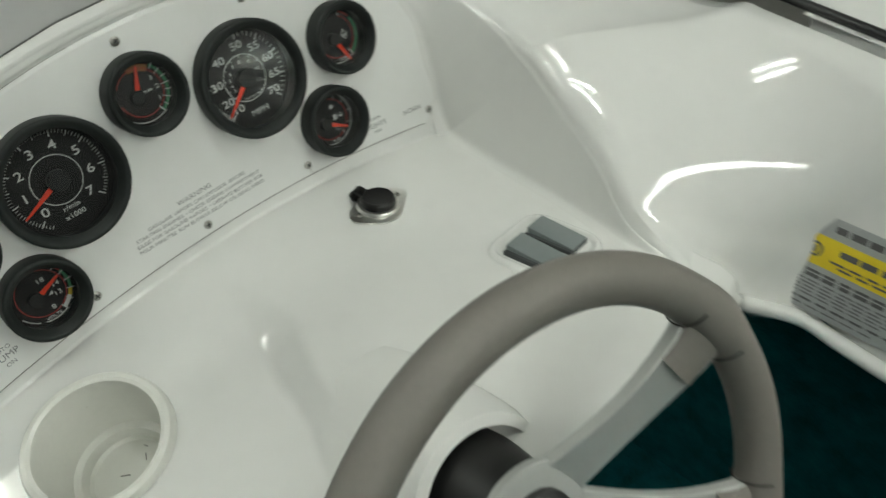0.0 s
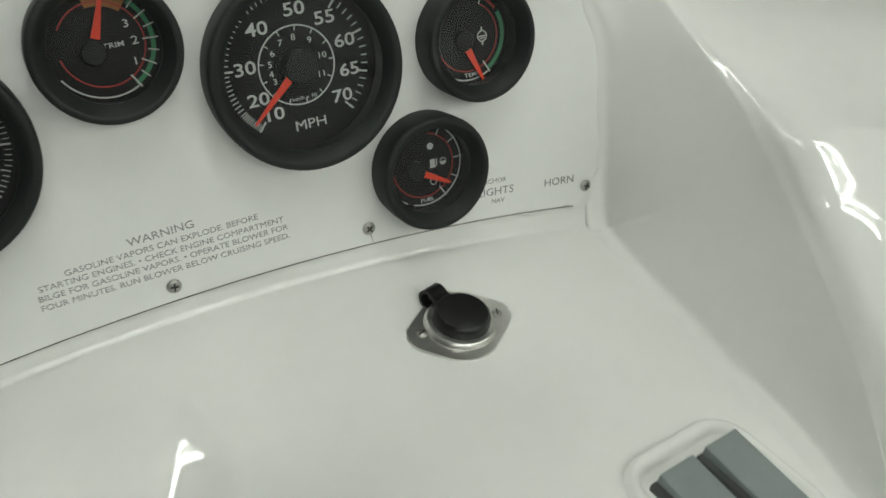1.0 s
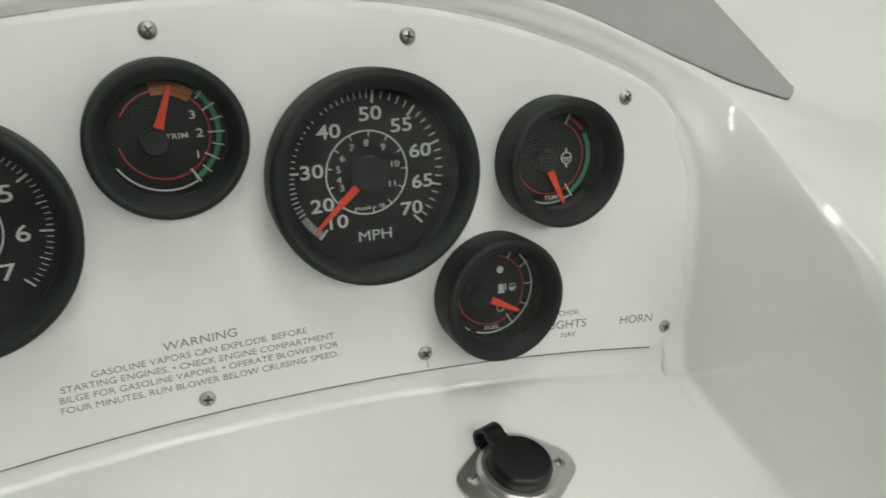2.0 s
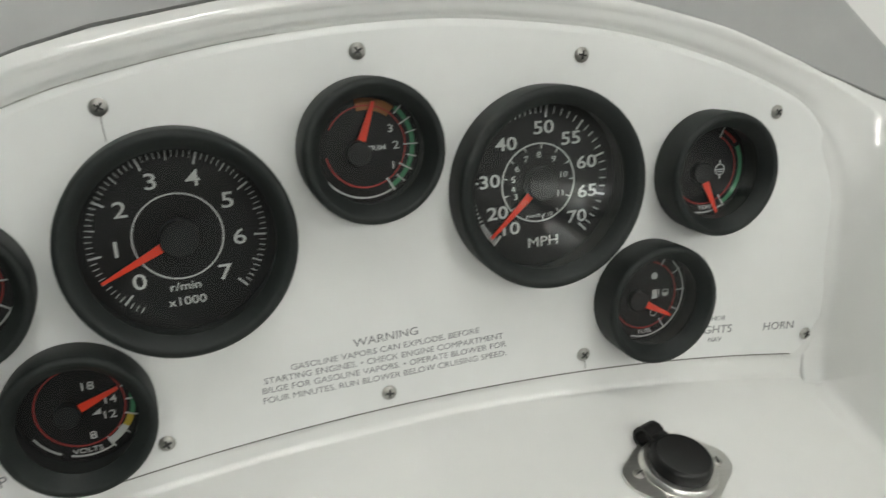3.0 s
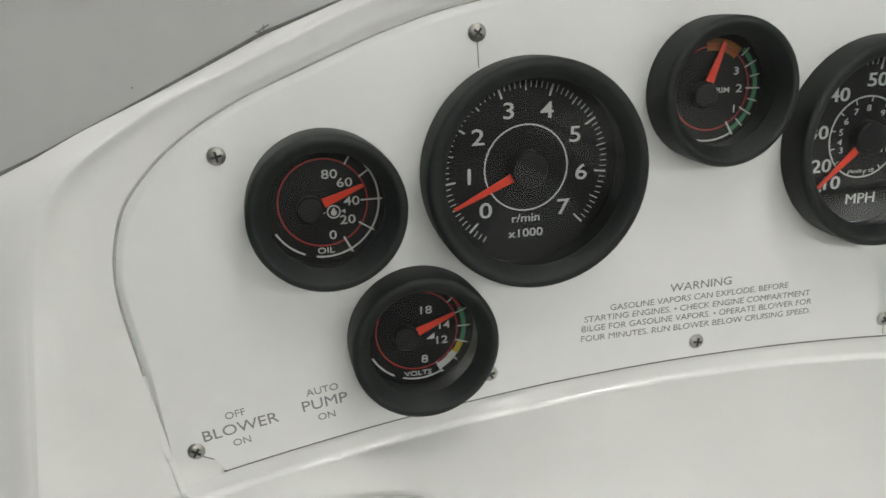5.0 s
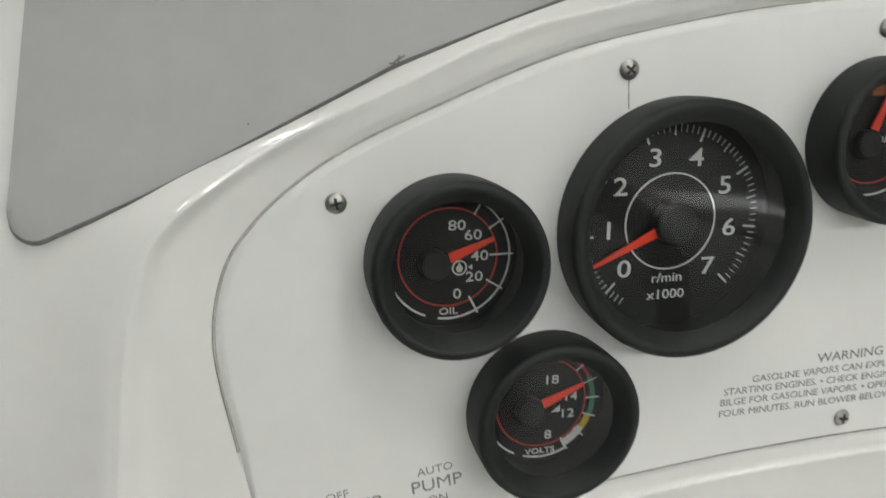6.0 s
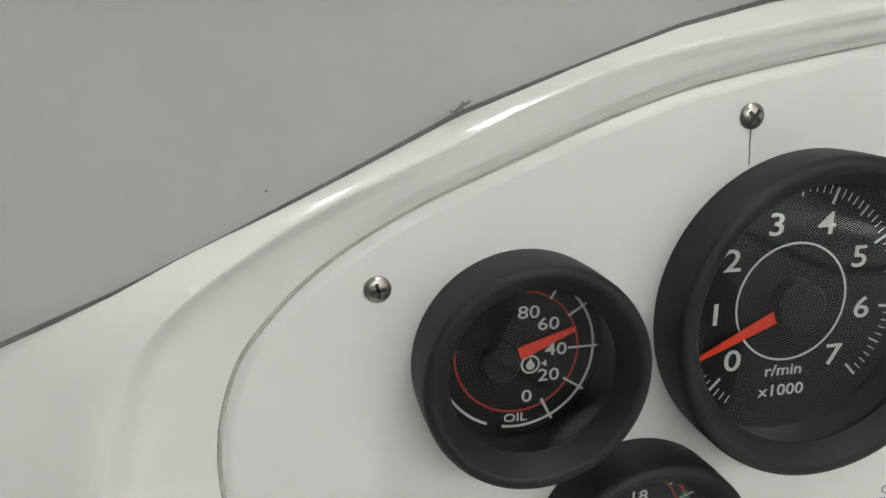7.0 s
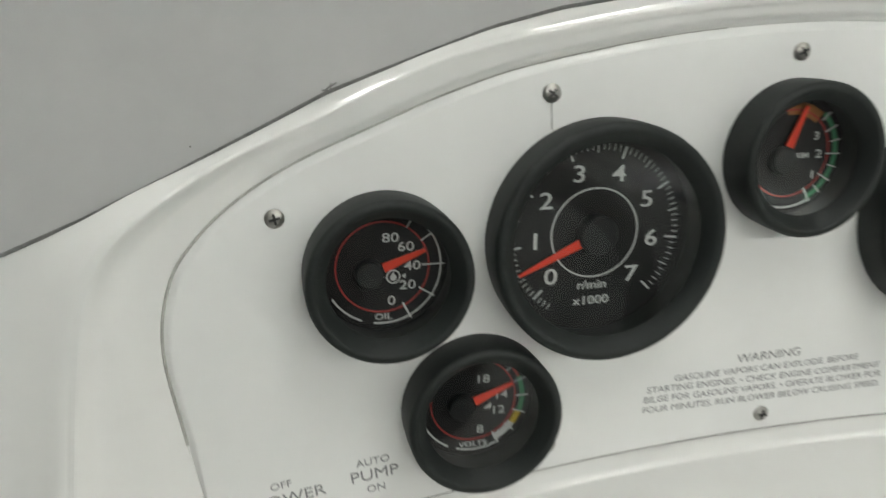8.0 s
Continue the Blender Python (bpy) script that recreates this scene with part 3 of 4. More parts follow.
def small_gauges():
    g, d = small_gauge("oil_pressure_gauge", *GAUGE_AT["oil"][:2], "black round oil pressure gauge with red arc and needle", 21,
                       [("80", 0.0035, 0.0125, 0.0062), ("60", 0.0100, 0.0083, 0.0062), ("40", 0.0128, -0.0003, 0.0062), ("20", 0.0106, -0.0087, 0.0062), ("0", 0.0036, -0.0153, 0.0062), ("OIL", 0.0, -0.0222, 0.0042)],
                       [(0, 0.0168, 0.0265, 0.0007), (-33, 0.0185, 0.0265, 0.0007), (-63, 0.0185, 0.0265, 0.0009), (33, 0.0195, 0.0265, 0.0007), (58, 0.0195, 0.0265, 0.0007)], white=((-100, 60), (-150, -112)), lift=0.0005)
    drop = join(arc_band(0.0028, 0.0006, 0, 360, PZ, 12), placed(lathe([(0.0014, 0), (0.0014, 0.0002), (0, 0.0002)], 16), pose(0, -0.0004, PZ)), placed(plate([(-0.0012, 0), (0.0012, 0), (0, 0.0022)], 0, 0.0002), pose(0, 0, PZ)), *(placed(plate([(0.0035, 0), (0.0052, -0.0011), (0.0052, 0.0011)], 0, 0.0002), pose(0, 0, PZ, 0, 0, w)) for w in (0, 180)))
    part("symbol", placed(drop, pose(0.0045, -0.0045, 0)), PRINT_WHITE, d, flat=True)
    g, d = small_gauge("voltmeter", *GAUGE_AT["volts"][:2], "black round voltmeter with red needle and coloured band", 22,
                       [("18", 0.0042, 0.0098, 0.0060), ("14", 0.0130, 0.0012, 0.0058), ("12", 0.0117, -0.0064, 0.0060), ("8", 0.0034, -0.0154, 0.0060), ("VOLTS", 0.0, -0.0224, 0.0038)],
                       [(0, 0.0200, 0.0262, 0.0007), (-20, 0.0200, 0.0262, 0.0007), (-42, 0.0200, 0.0262, 0.0007), (-62, 0.0195, 0.0262, 0.0007), (20, 0.02, 0.0262, 0.0005), (40, 0.02, 0.0262, 0.0005)],
                       white=((-108, -62), (-152, -118)), bands=((PRINT_WHITE, -64, -36, 0.0225, 0.0034), (PRINT_YELLOW, -36, -20, 0.0228, 0.0030), (PRINT_GREEN, -20, 24, 0.0232, 0.0022), (PRINT_RED, 24, 50, 0.0232, 0.0012)), lift=0.0005)
    part("symbol", placed(plate([(-0.002, -0.0015), (0.002, -0.0015), (0.002, 0.0015), (0.0, 0.0)], 0, 0.0002), pose(0.0065, -0.0035, PZ)), PRINT_WHITE, d, flat=True)
    g, d = small_gauge("trim_gauge", *GAUGE_AT["trim"][:2], "black round trim gauge with orange sector and red needle", 69,
                       [("3", 0.0130, 0.0075, 0.0056), ("2", 0.0152, -0.0008, 0.0060), ("1", 0.0132, -0.0104, 0.0056), ("TRIM", 0.0052, -0.0012, 0.0038)],
                       [(-2, 0.0188, 0.0262, 0.0007), (-31, 0.0188, 0.0262, 0.0007), (-60, 0.0188, 0.0262, 0.0009), (-16, 0.021, 0.0262, 0.0006), (-46, 0.021, 0.0262, 0.0006), (13, 0.021, 0.0262, 0.0006), (28, 0.0195, 0.0262, 0.0007), (44, 0.021, 0.0262, 0.0006)],
                       red=(-170, 150), white=((-150, -62),), bands=((PRINT_GREEN, -62, 48, 0.0236, 0.0022), (PRINT_ORANGE, 50, 100, 0.0205, 0.0058)), tip=0.0258, pivot=(-0.0045, -0.0025))
    g, d = small_gauge("temperature_gauge", *GAUGE_AT["temperature"][:2], "black round temperature gauge with green band and red needle", -66,
                       [("TEMP", 0.001, -0.0222, 0.0036)], [(-60, 0.018, 0.0262, 0.0008), (62, 0.0195, 0.0262, 0.0006)],
                       red=(-160, 62), white=((-118, -62), (-152, -125)), bands=((PRINT_GREEN, -60, 28, 0.0236, 0.0024), (PRINT_RED, 34, 62, 0.0236, 0.0014)), tip=0.0268, pivot=(-0.004, -0.001))
    symbol = join(arc_band(0.0030, 0.0006, 0, 360, PZ, 12), placed(box(0.0058, 0.0006, 0.0002), pose(0, 0, PZ)), placed(box(0.0034, 0.0006, 0.0002), pose(0, -0.0012, PZ)), placed(box(0.0008, 0.0026, 0.0002), pose(0, 0.004, PZ)), placed(box(0.0008, 0.0026, 0.0002), pose(0, -0.004, PZ)))
    part("symbol", placed(symbol, pose(0.0098, -0.0012, 0)), PRINT_WHITE, d, flat=True)
    g, d = small_gauge("fuel_gauge", *GAUGE_AT["fuel"][:2], "black round fuel gauge with pump symbol and red needle", -30,
                       [("FUEL", 0.0, -0.0222, 0.0036)], [(0, 0.0205, 0.0262, 0.0006), (-30, 0.0205, 0.0262, 0.0006), (-60, 0.0180, 0.0262, 0.0007), (30, 0.0205, 0.0262, 0.0006), (58, 0.0195, 0.0262, 0.0006)],
                       red=(-175, 75), white=((-112, 45), (-150, -122)), tip=0.0255, pivot=(-0.0065, -0.0015))
    pump = join(placed(box(0.0032, 0.0046, 0.0002), pose(0, 0, PZ)), placed(box(0.0007, 0.0040, 0.0002), pose(0.0027, 0.0002, PZ)), placed(box(0.0042, 0.0007, 0.0002), pose(0, -0.0026, PZ)))
    part("symbol", placed(pump, pose(0.0062, 0.0, 0)), PRINT_WHITE, d, flat=True)
    part("full_mark", placed(lathe([(0.0021, 0), (0.0021, 0.0002), (0, 0.0002)], 20), pose(0.0058, 0.0108, PZ)), PRINT_WHITE, d, flat=True)
    half = join(placed(plate([(0.0022 * math.cos(radians(a)), 0.0022 * math.sin(radians(a))) for a in range(180, 361, 15)], 0, 0.0002), pose(0, 0, PZ)), arc_band(0.0020, 0.0004, 0, 180, PZ, 15))
    part("half_mark", placed(half, pose(0.0132, -0.0005, 0)), PRINT_WHITE, d, flat=True)
    part("empty_mark", placed(arc_band(0.0021, 0.0005, 0, 360, PZ, 15), pose(0.0055, -0.0115, 0)), PRINT_WHITE, d, flat=True)


tachometer()
speedometer()
small_gauges()


# ---- screws in the panel ----
def screw(m, turn, r=0.0040):
    s = thing("screw", m, "cross-head steel screw in the gauge panel", "screw", "panel screws")
    part("head", lathe([(r, 0.0), (r, 0.0004), (r * 0.85, 0.0011), (r * 0.5, 0.0016), (0.0, 0.0018)], 24), STEEL, s)
    arms = join(box(r * 1.15, r * 0.26, 0.0012, 0, 0, 0.0014), box(r * 0.26, r * 1.15, 0.0012, 0, 0, 0.0014))
    part("cross_slot", placed(arms, pose(0, 0, 0, 0, 0, turn)), SLOT, s, flat=True)
    return s


SCREWS = [(-0.1934, 0.0686, 12), (-0.0792, 0.1149, 40), (0.0358, 0.1301, 20), (0.1530, 0.1198, 65), (0.2784, 0.0788, 30), (-0.2161, -0.0678, 45), (-0.0744, -0.0481, 10), (0.0381, -0.0455, 70), (0.1531, -0.0469, 25), (0.3109, -0.0642, 50)]
first = screw(DASH @ pose(SCREWS[0][0], SCREWS[0][1], 0.0002), SCREWS[0][2])
for x, y, turn in SCREWS[1:]:
    copy_thing(first, DASH @ pose(x, y, 0.0002, 0, 0, turn))


# ---- lettering on the panel ----
def words(name, label, lines):
    s = thing(name, DASH, label, "lettering", "printed captions on the panel")
    for body, x, y, size, width, turn, align in lines:
        bm = placed(lettering(body, size, 0.0, width, align, 0.00008), pose(x, y, 0.0001, 0, 0, turn))
        part("line", bm, INK, s, flat=True)


words("warning_caption", "grey printed gasoline vapour warning on the white panel", [
    ("WARNING", 0.0390, -0.0143, 0.0063, 1.15, 1, "CENTER"),
    ("GASOLINE VAPORS CAN EXPLODE. BEFORE", 0.0395, -0.0207, 0.0046, 1.13, 0.5, "CENTER"),
    ("STARTING ENGINES. \u2022 CHECK ENGINE COMPARTMENT", 0.0395, -0.0260, 0.0046, 1.13, 0, "CENTER"),
    ("BILGE FOR GASOLINE VAPORS. \u2022 OPERATE BLOWER FOR", 0.0395, -0.0311, 0.0046, 1.13, 0, "CENTER"),
    ("FOUR MINUTES. RUN BLOWER BELOW CRUISING SPEED.", 0.0395, -0.0364, 0.0046, 1.13, 0, "CENTER")])
words("blower_caption", "grey printed blower switch caption on the white panel", [
    ("OFF", -0.1972, -0.0517, 0.0050, 1.1, 9, "CENTER"), ("BLOWER", -0.1955, -0.0588, 0.0077, 1.15, 9, "CENTER"), ("ON", -0.1952, -0.0660, 0.0050, 1.1, 9, "CENTER")])
words("pump_caption", "grey printed pump switch caption on the white panel", [
    ("AUTO", -0.1566, -0.0452, 0.0050, 1.1, 7, "CENTER"), ("PUMP", -0.1560, -0.0518, 0.0077, 1.15, 7, "CENTER"), ("ON", -0.1553, -0.0589, 0.0050, 1.1, 7, "CENTER")])
words("lights_caption", "grey printed lights caption half behind the fuel gauge", [
    ("ANCHOR", 0.2395, -0.0412, 0.0044, 1.1, -7, "CENTER"), ("LIGHTS", 0.2415, -0.0487, 0.0072, 1.15, -7, "CENTER"), ("NAV", 0.2425, -0.0553, 0.0044, 1.1, -7, "CENTER")])
words("horn_caption", "grey printed horn caption on the white panel", [("HORN", 0.2900, -0.0552, 0.0072, 1.15, -7, "CENTER")])


# ---- grey vinyl pad over the dash ----
def pad_row(u):
    lo = v_pad(u) + 0.0008
    left, right = -0.304, 0.399
    r = 0.012
    if u - left < r:
        lo += r - math.sqrt(max(0.0, r * r - (r - (u - left)) ** 2))
    if right - u < 0.008:
        lo += 0.008 - math.sqrt(max(0.0, 0.008 ** 2 - (0.008 - (right - u)) ** 2))
    hi = v_pad(u) + 0.30
    if u > 0.2:
        hi = min(hi, 0.074 + 0.95 * (right - u))
    return lo, max(hi, lo + 0.0006)


pad_us = [-0.304 + 0.012 * (k / 8) ** 1.6 for k in range(8)] + list(np.linspace(-0.292, 0.39, 150)) + [0.39 + 0.009 * (1 - (1 - k / 8) ** 2) for k in range(1, 9)]
pad_top, pad_skirt = [], []
for u in pad_us:
    lo, hi = pad_row(u)
    shift = 0.15 * max(0.0, 1 - (u + 0.304) / 0.25)
    pad_top.append([(u + shift * (v - lo), v, n_deck(u, v) + 0.0022 + (0.0006 if 0 < k < 23 else 0.0)) for k, v in enumerate(lo + (hi - lo) * (j / 23) ** 1.5 for j in range(24))])
    pad_skirt.append([(u, lo, n_deck(u, lo) + 0.0022), (u, lo - 0.0012, n_deck(u, lo) + 0.0019), (u, lo - 0.0019, n_deck(u, lo) + 0.0010), (u, lo - 0.0016, n_deck(u, lo) - 0.002)])
pad = thing("dash_pad", DASH, "smooth grey vinyl pad on top of the dash", "dash pad")
part("cover", grid_mesh(pad_top), VINYL, pad, angle=60)
part("edge", grid_mesh(pad_skirt), VINYL_EDGE, pad, "dark worn edge of the vinyl pad", angle=60)


for x, y, w, turn in ((-0.1708, 0.1192, 0.0030, 40), (-0.1696, 0.1200, 0.0024, 80), (-0.1718, 0.1184, 0.0024, -5), (-0.1684, 0.1206, 0.0026, 30)):
    part("fray", placed(box(w, 0.0006, 0.0006), pose(x, y, n_deck(x, y) + 0.0038, 0, 6, turn)), VINYL_EDGE, pad, "frayed nick in the pad edge")


# ---- cup holder ----
def on_lower(u, n, lift=0.0, span=0.02):
    """A pose on the lower dash, with z out of it and x to the right."""
    du = (v_lower(u + span, n) - v_lower(u - span, n)) / (2 * span)
    dn = (v_lower(u, n + span) - v_lower(u, n - span)) / (2 * span)
    z = Vector((-du, 1, -dn)).normalized()
    x = Vector((1, du, 0)).normalized()
    y = z.cross(x)
    m = Matrix(((x.x, y.x, z.x, u), (x.y, y.y, z.y, v_lower(u, n)), (x.z, y.z, z.z, n), (0, 0, 0, 1)))
    return DASH @ m @ pose(0, 0, lift)


cup = thing("cup_holder", on_lower(CUP_U, CUP_N, 0.001, 0.045), "white plastic cup holder sunk into the dash", "cup holder")
part("rim", lathe([(0.0495, -0.004), (0.0490, 0.003), (0.0500, 0.0062), (0.0530, 0.0075), (0.0570, 0.0066), (0.0592, 0.0035), (0.0600, -0.002), (0.056, -0.004)], 72), CUP, cup)
part("well", lathe([(0.0492, 0.003), (0.0480, -0.02), (0.0455, -0.055), (0.0440, -0.060), (0.0380, -0.061), (0.0370, -0.0635), (0.0360, -0.073), (0.033, -0.0755), (0.0, -0.076)], 72), CUP, cup)
part("drain_hole", placed(lathe([(0.0024, 0.0), (0.0024, 0.0004), (0, 0.0004)], 16), pose(-0.012, -0.006, -0.0758)), SLOT, cup)
for x, y, w, h, a in ((0.018, 0.006, 0.006, 0.0007, 60), (-0.014, -0.010, 0.009, 0.0006, 20), (0.024, 0.014, 0.004, 0.0006, 110), (-0.004, 0.006, 0.008, 0.0009, 140)):
    part("grit", placed(box(w, h, 0.0006), pose(x, y, -0.0752, 0, 0, a)), GROOVE, cup)

# ---- twelve volt socket ----
socket = thing("power_socket", on_lower(0.1780, 0.0570, 0.0004) @ pose(0, 0, 0, 0, 0, -4), "twelve volt socket with black rubber cap on a steel plate", "power socket")
hull = []
for a in range(0, 360, 5):
    d = Vector((math.cos(radians(a)), math.sin(radians(a))))
    hull.append(max(((cx + r * d.x) * d.x + (cy + r * d.y) * d.y, a, cx + r * d.x, cy + r * d.y) for cx, cy, r in ((-0.003, -0.004, 0.0240), (0.003, 0.003, 0.0240), (-0.0205, -0.004, 0.0130), (0.0205, 0.003, 0.0130)))[2:])
part("flange", plate(hull, 0.0, 0.0016), PLATE, socket, "brushed stainless flange", angle=30)
part("collar", lathe([(0.0215, 0.0014), (0.0210, 0.0032), (0.0196, 0.0046), (0.0165, 0.0046)], 48), PLATE, socket)
part("cap", lathe([(0.0168, 0.001), (0.0168, 0.0085), (0.0161, 0.0108), (0.0146, 0.0120), (0.0132, 0.0116), (0.0, 0.0114)], 48), CAP, socket, "black rubber cap")
rows = []
for k in range(24):
    a = radians(15 * k)
    rows.append([(w, 0.0222 + r * math.cos(a), 0.0085 + r * math.sin(a)) for w, r in ((-0.0056, 0.0047), (-0.0056, 0.0066), (0.0056, 0.0066), (0.0056, 0.0047))])
rows.append(rows[0])
loop = join(grid_mesh(rows, close=True), box(0.0112, 0.009, 0.0022, 0, 0.0170, 0.0125, 0.0004))
part("strap", placed(loop, pose(0, 0, -0.002, 0, 0, 24)), CAP, socket, "looped rubber strap", angle=50)
for x, y, a in ((-0.0245, -0.002, 30), (0.0245, 0.002, 75)):
    head = part("rivet_screw", placed(lathe([(0.0032, 0.0014), (0.0031, 0.0022), (0.0022, 0.0030), (0, 0.0033)], 20), pose(x, y, 0)), STEEL, socket)
    part("slot", placed(box(0.0046, 0.0008, 0.0008, 0, 0, 0.0031), pose(x, y, 0, 0, 0, a)), SLOT, head, flat=True)

# ---- rocker switches ----
switch = thing("rocker_switch_panel", on_lower(0.2395, 0.2060, 0.0006) @ pose(0, 0, 0, 0, 0, 10), "pair of grey rocker switches in a white recessed frame", "switch")
outer, mid, inner = rounded(0.085, 0.080, 0.020), rounded(0.076, 0.071, 0.014), rounded(0.070, 0.065, 0.011)
frame_rows = [[(x, y, z) for x, y in o] for o, z in ((rounded(0.090, 0.085, 0.022), -0.002), (rounded(0.0885, 0.0835, 0.0215), 0.0010), (outer, 0.0030), (rounded(0.081, 0.076, 0.017), 0.0036), (mid, 0.0028), (rounded(0.073, 0.068, 0.013), 0.0010), (inner, -0.0002), (rounded(0.066, 0.062, 0.008), -0.0006))]
part("frame", grid_mesh(frame_rows, close=True), GELCOAT, switch)
part("bed", plate(rounded(0.070, 0.066, 0.009), -0.0025, -0.0004), GELCOAT, switch)
for x in (-0.0175, 0.0175):
    part("skirt", box(0.0290, 0.0495, 0.0055, x, 0.0, 0.0010, 0.0008), ROCKER_SIDE, switch, "dark rocker skirt")
    body = box(0.0252, 0.0485, 0.012, x + 0.0017, 0.0, 0.0030, 0.0008)
    for vert in body.verts:
        if vert.co.z > 0.003:
            vert.co.z += 0.09 * vert.co.y - 0.002
    part("rocker", body, ROCKER, switch, "grey plastic rocker")
part("divider", box(0.0016, 0.056, 0.003, 0, 0, 0.0005, 0.0004), GELCOAT, switch)

# ---- steering wheel ----
WHEEL = DASH @ Matrix.Translation((0.016, -0.170, 0.4195)) @ Matrix.Rotation(radians(-4.6), 4, "Y") @ Matrix.Rotation(radians(-7.8), 4, "X")
wheel = thing("steering_wheel", WHEEL, "taupe vinyl steering wheel with satin aluminium spokes", "steering wheel")
WR, WT = 0.170, 0.0162
rows = []
for k in range(120):
    a = 2 * math.pi * k / 120
    near = min(abs((math.degrees(a) - s + 180) % 360 - 180) for s in (26.5, -31, 153.5, 211))
    fat = WT * (1 + 0.16 * math.exp(-(near / 7.0) ** 2))
    rows.append([((WR + fat * math.cos(b)) * math.cos(a), (WR + fat * math.cos(b)) * math.sin(a), fat * math.sin(b)) for b in (2 * math.pi * j / 24 for j in range(24))])
rows.append(rows[0])
ring = grid_mesh(rows, close=True)
bmesh.ops.remove_doubles(ring, verts=ring.verts, dist=1e-6)
part("grip", ring, GRIP, wheel)
for s in (26.5, -31, 153.5, 211):
    rows = []
    for k in range(9):
        t = k / 8
        r = 0.035 + (WR - 0.012 - 0.035) * t
        w = 0.020 - 0.006 * math.sin(math.pi * t) + 0.004 * t
        z = -0.045 * (1 - t) ** 1.4
        rows.append([(r, w, z - 0.006), (r, w - 0.0006, z + 0.003), (r, w - 0.0016, z + 0.0038), (r, -w + 0.0016, z + 0.0038), (r, -w + 0.0006, z + 0.003), (r, -w, z - 0.006)])
    part("spoke", placed(grid_mesh(rows, close=True), pose(0, 0, 0, 0, 0, s)), SPOKE, wheel, "satin aluminium spoke", angle=30)
    part("spoke_sleeve", placed(tube([(r, 0, -0.045 * (1 - (r - 0.035) / 0.123) ** 1.4) for r in np.linspace(0.128, 0.158, 6)], lambda t: 0.0135 + 0.006 * t * t, 16), Matrix.Rotation(radians(s), 4, "Z") @ Matrix.Diagonal((1, 1.3, 0.5, 1))), GRIP, wheel)
    seam = [((0.1405 + 0.0004 * math.sin(9 * b)), 0.0182 * math.cos(b), 0.0074 * math.sin(b) - 0.0035) for b in (2 * math.pi * j / 36 for j in range(36))]
    part("seam", placed(tube(seam, 0.0007, 6, close=True), pose(0, 0, 0, 0, 0, s)), STITCH, wheel, "dark stitched seam of the grip")
    for off in (-8.5, 8.5):
        a = radians(s + off)
        ring_at = [((WR - WT * 1.13 * math.cos(b)) * math.cos(a), (WR - WT * 1.13 * math.cos(b)) * math.sin(a), WT * 1.13 * math.sin(b)) for b in np.linspace(-1.2, 1.2, 14)]
        part("seam", tube(ring_at, 0.0007, 6), STITCH, wheel, "dark stitched seam of the grip")
part("hub_plate", placed(lathe([(0.044, -0.004), (0.044, 0.003), (0.038, 0.005), (0.0, 0.005)], 48), pose(0, 0, -0.045)), SPOKE, wheel)
part("hub_cap", placed(lathe([(0.027, 0.004), (0.027, 0.010), (0.022, 0.014), (0.0, 0.0155)], 40), pose(0, 0, -0.045)), COLLAR, wheel, "black hub cap")
part("column", lathe([(0.031, -0.050), (0.035, -0.058), (0.041, -0.10), (0.044, -0.16)], 48), COLLAR, wheel, "black steering column collar")
part("cowl", lathe([(0.050, -0.095), (0.058, -0.098), (0.062, -0.112), (0.066, -0.15), (0.078, -0.22)], 56), GELCOAT, wheel, "white moulded column cowl")

# ---- capacity label on the side wall ----
def on_side(v, n):
    a = math.atan(0.46)
    z = Vector((-math.cos(a), math.sin(a), 0))
    x = Vector((0, 0, 1))
    y = z.cross(x)
    return DASH @ Matrix(((x.x, y.x, z.x, u_side(v)), (x.y, y.y, z.y, v), (x.z, y.z, z.z, n), (0, 0, 0, 1)))


sticker = thing("warning_label", on_side(-0.268, 0.388) @ pose(0, 0, 0.006, 0, 0, -13), "silver and yellow warning label with dark writing", "label")
part("foil", plate(rounded(0.14, 0.097, 0.002), 0.0, 0.0004), FOIL, sticker)
part("yellow_band", plate(rounded(0.1395, 0.030, 0.0006), 0.0004, 0.0006), LABEL_YELLOW, sticker, "yellow band").matrix_basis = pose(0, 0.0135, 0)
writing = [(0.012, 0.0385, 0.102, 0.0065), (0.014, 0.0180, 0.078, 0.0060), (0.012, 0.0075, 0.086, 0.0020), (0.012, 0.0035, 0.070, 0.0020),
           (0.0, -0.0080, 0.132, 0.0026), (0.0, -0.0125, 0.130, 0.0036), (-0.004, -0.0180, 0.120, 0.0016), (0.0, -0.0215, 0.130, 0.0016), (-0.006, -0.0250, 0.116, 0.0016), (0.0, -0.0285, 0.130, 0.0016), (-0.014, -0.0320, 0.100, 0.0016),
           (-0.004, -0.0375, 0.122, 0.0022), (-0.012, -0.0430, 0.090, 0.0016)]
for x, y, w, h in writing:
    words_n = max(2, int(w / 0.016))
    for k in range(words_n):
        x0 = x - w / 2 + w * k / words_n
        part("writing_bar", box(w / words_n - 0.0016 - 0.002 * ((k * 7 + int(-y * 4000)) % 3), h, 0.0004, x0 + w / words_n / 2, y, 0.0007), LABEL_INK if h > 0.0019 else LABEL_FINE, sticker, flat=True)
part("symbol", placed(lathe([(0.0075, 0.0004), (0.0075, 0.0009), (0.0052, 0.0009), (0.0052, 0.0004)], 24), pose(-0.048, 0.0135, 0)), LABEL_INK, sticker)
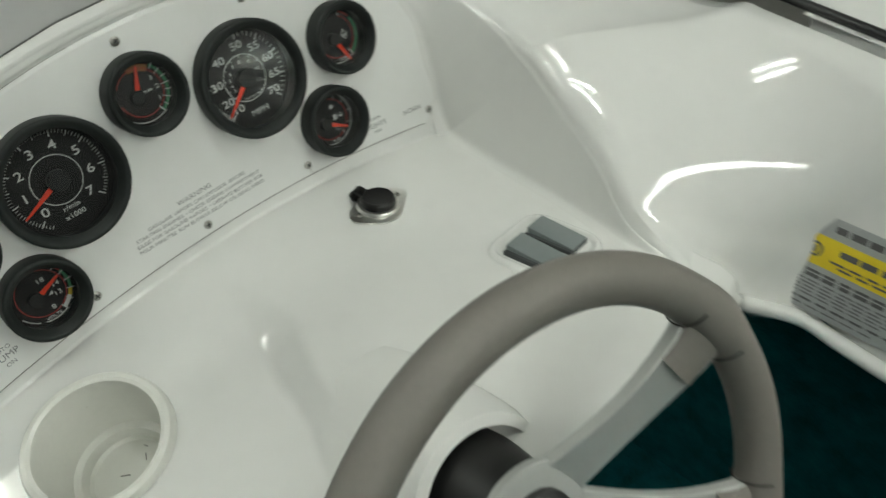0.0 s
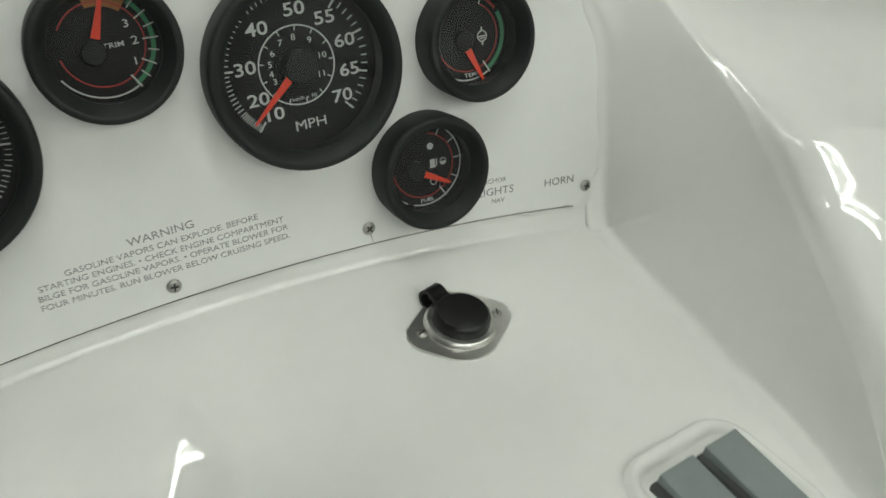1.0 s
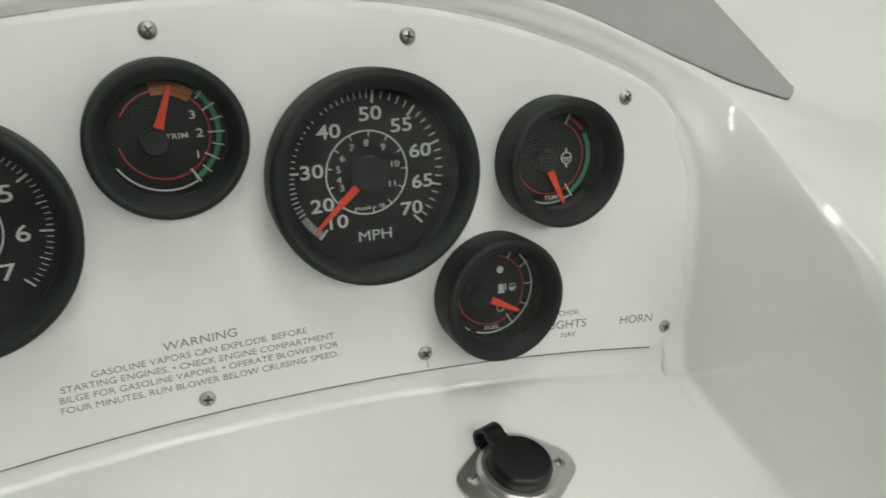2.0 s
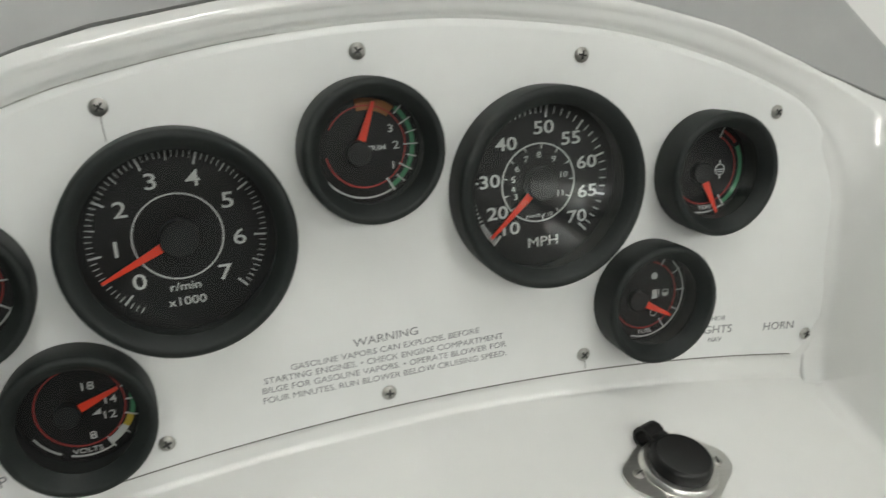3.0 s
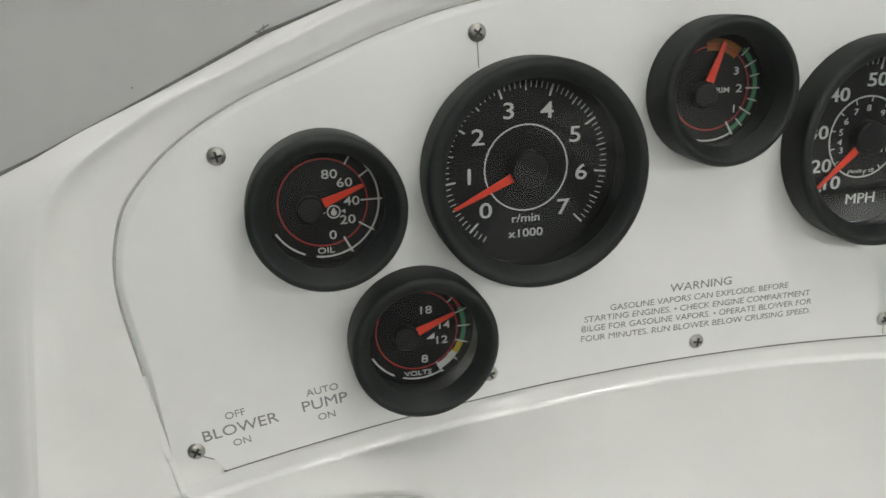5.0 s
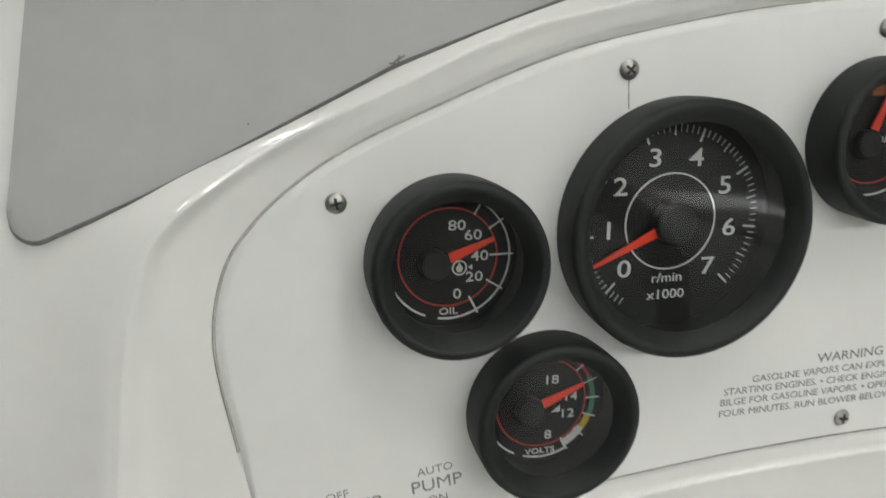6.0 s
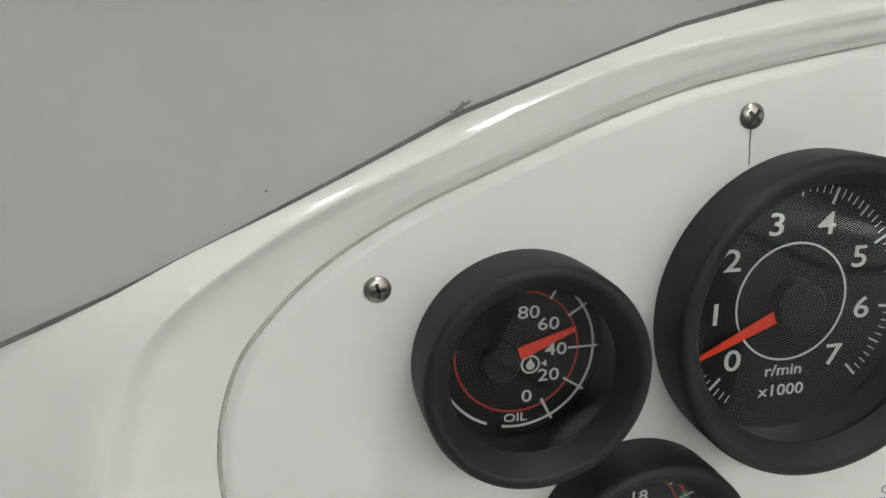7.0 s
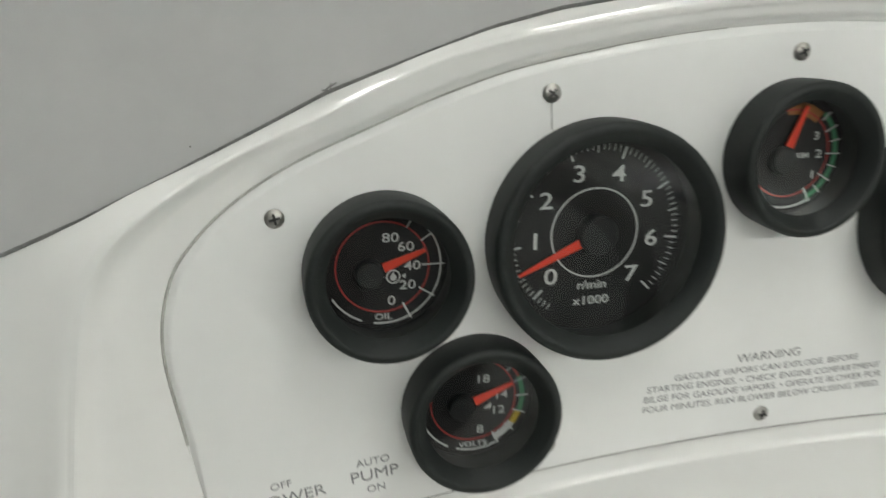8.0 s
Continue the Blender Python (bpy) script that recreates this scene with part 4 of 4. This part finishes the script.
part("symbol", placed(box(0.003, 0.007, 0.0006), pose(-0.048, 0.0135, 0.0007)), LABEL_INK, sticker, flat=True)

# ---- cockpit and workshop that close the place ----
def slab(name, sx, sy, sz, x, y, z, mat, label, category):
    ob = link(name, box(sx, sy, sz), mat, pose(x, y, z), flat=True)
    return tagged(ob, label, category, kind="structure")


slab("floor", 1.9, 3.2, 0.03, -0.35, -1.0, 0.115, CARPET, "teal cut-pile carpet on the cockpit floor", "carpet")
slab("ground", 13.0, 9.0, 0.1, -2.0, -0.5, -0.56, CONCRETE, "grey concrete workshop floor", "floor")
slab("wall_north", 13.0, 0.1, 4.2, -2.0, 4.05, 1.55, WALL, "plain pale workshop wall", "wall")
# unseen, grey only to set how bright the gauge glass reflects
slab("wall_south", 13.0, 0.1, 4.2, -2.0, -5.05, 1.55, WALL_DIM_GLASS, "unseen workshop wall greyed to dim glass reflections", "wall")
slab("wall_east", 0.1, 9.0, 4.2, 4.55, -0.5, 1.55, WALL, "plain pale workshop wall", "wall")
# unseen, dark only to keep bounced light off the side wall
slab("wall_west", 0.1, 9.0, 4.2, -8.55, -0.5, 1.55, WALL_CUT_FILL, "unseen workshop wall darkened to cut side fill", "wall")
slab("ceiling", 13.2, 9.2, 0.1, -2.0, -0.5, 3.7, CEILING, "pale painted workshop ceiling", "ceiling")
slab("bulkhead", 1.9, 0.03, 0.75, -0.35, 0.12, 0.49, CARPET, "teal carpeted bulkhead under the dash", "bulkhead")
slab("hull_side", 0.03, 3.2, 0.72, 0.58, -1.0, 0.48, CARPET, "teal carpeted hull side below the coaming", "hull side")
for x, y, turned, long in TUBES:
    lamp = tagged(new("ceiling_lamp"), "twin fluorescent tube ceiling lamp", "lamp", "ceiling lamps")
    lamp.matrix_world = pose(x, y, TUBE_Z, 0, 0, turned)
    part("housing", box(0.30, long, 0.05, 0, 0, 0.066, 0.008), HOUSING, lamp)
    for dx in (-0.085, 0.085):
        part("tube", tube([(dx, w, 0.0) for w in np.linspace(0.03 - long / 2, long / 2 - 0.03, 5)], 0.022, 10), TUBE_GLOW, lamp, "lit tube")
    part("hanger", tube([(0, 0, 0.08), (0, 0, 0.65)], 0.006, 8), HOUSING, lamp)
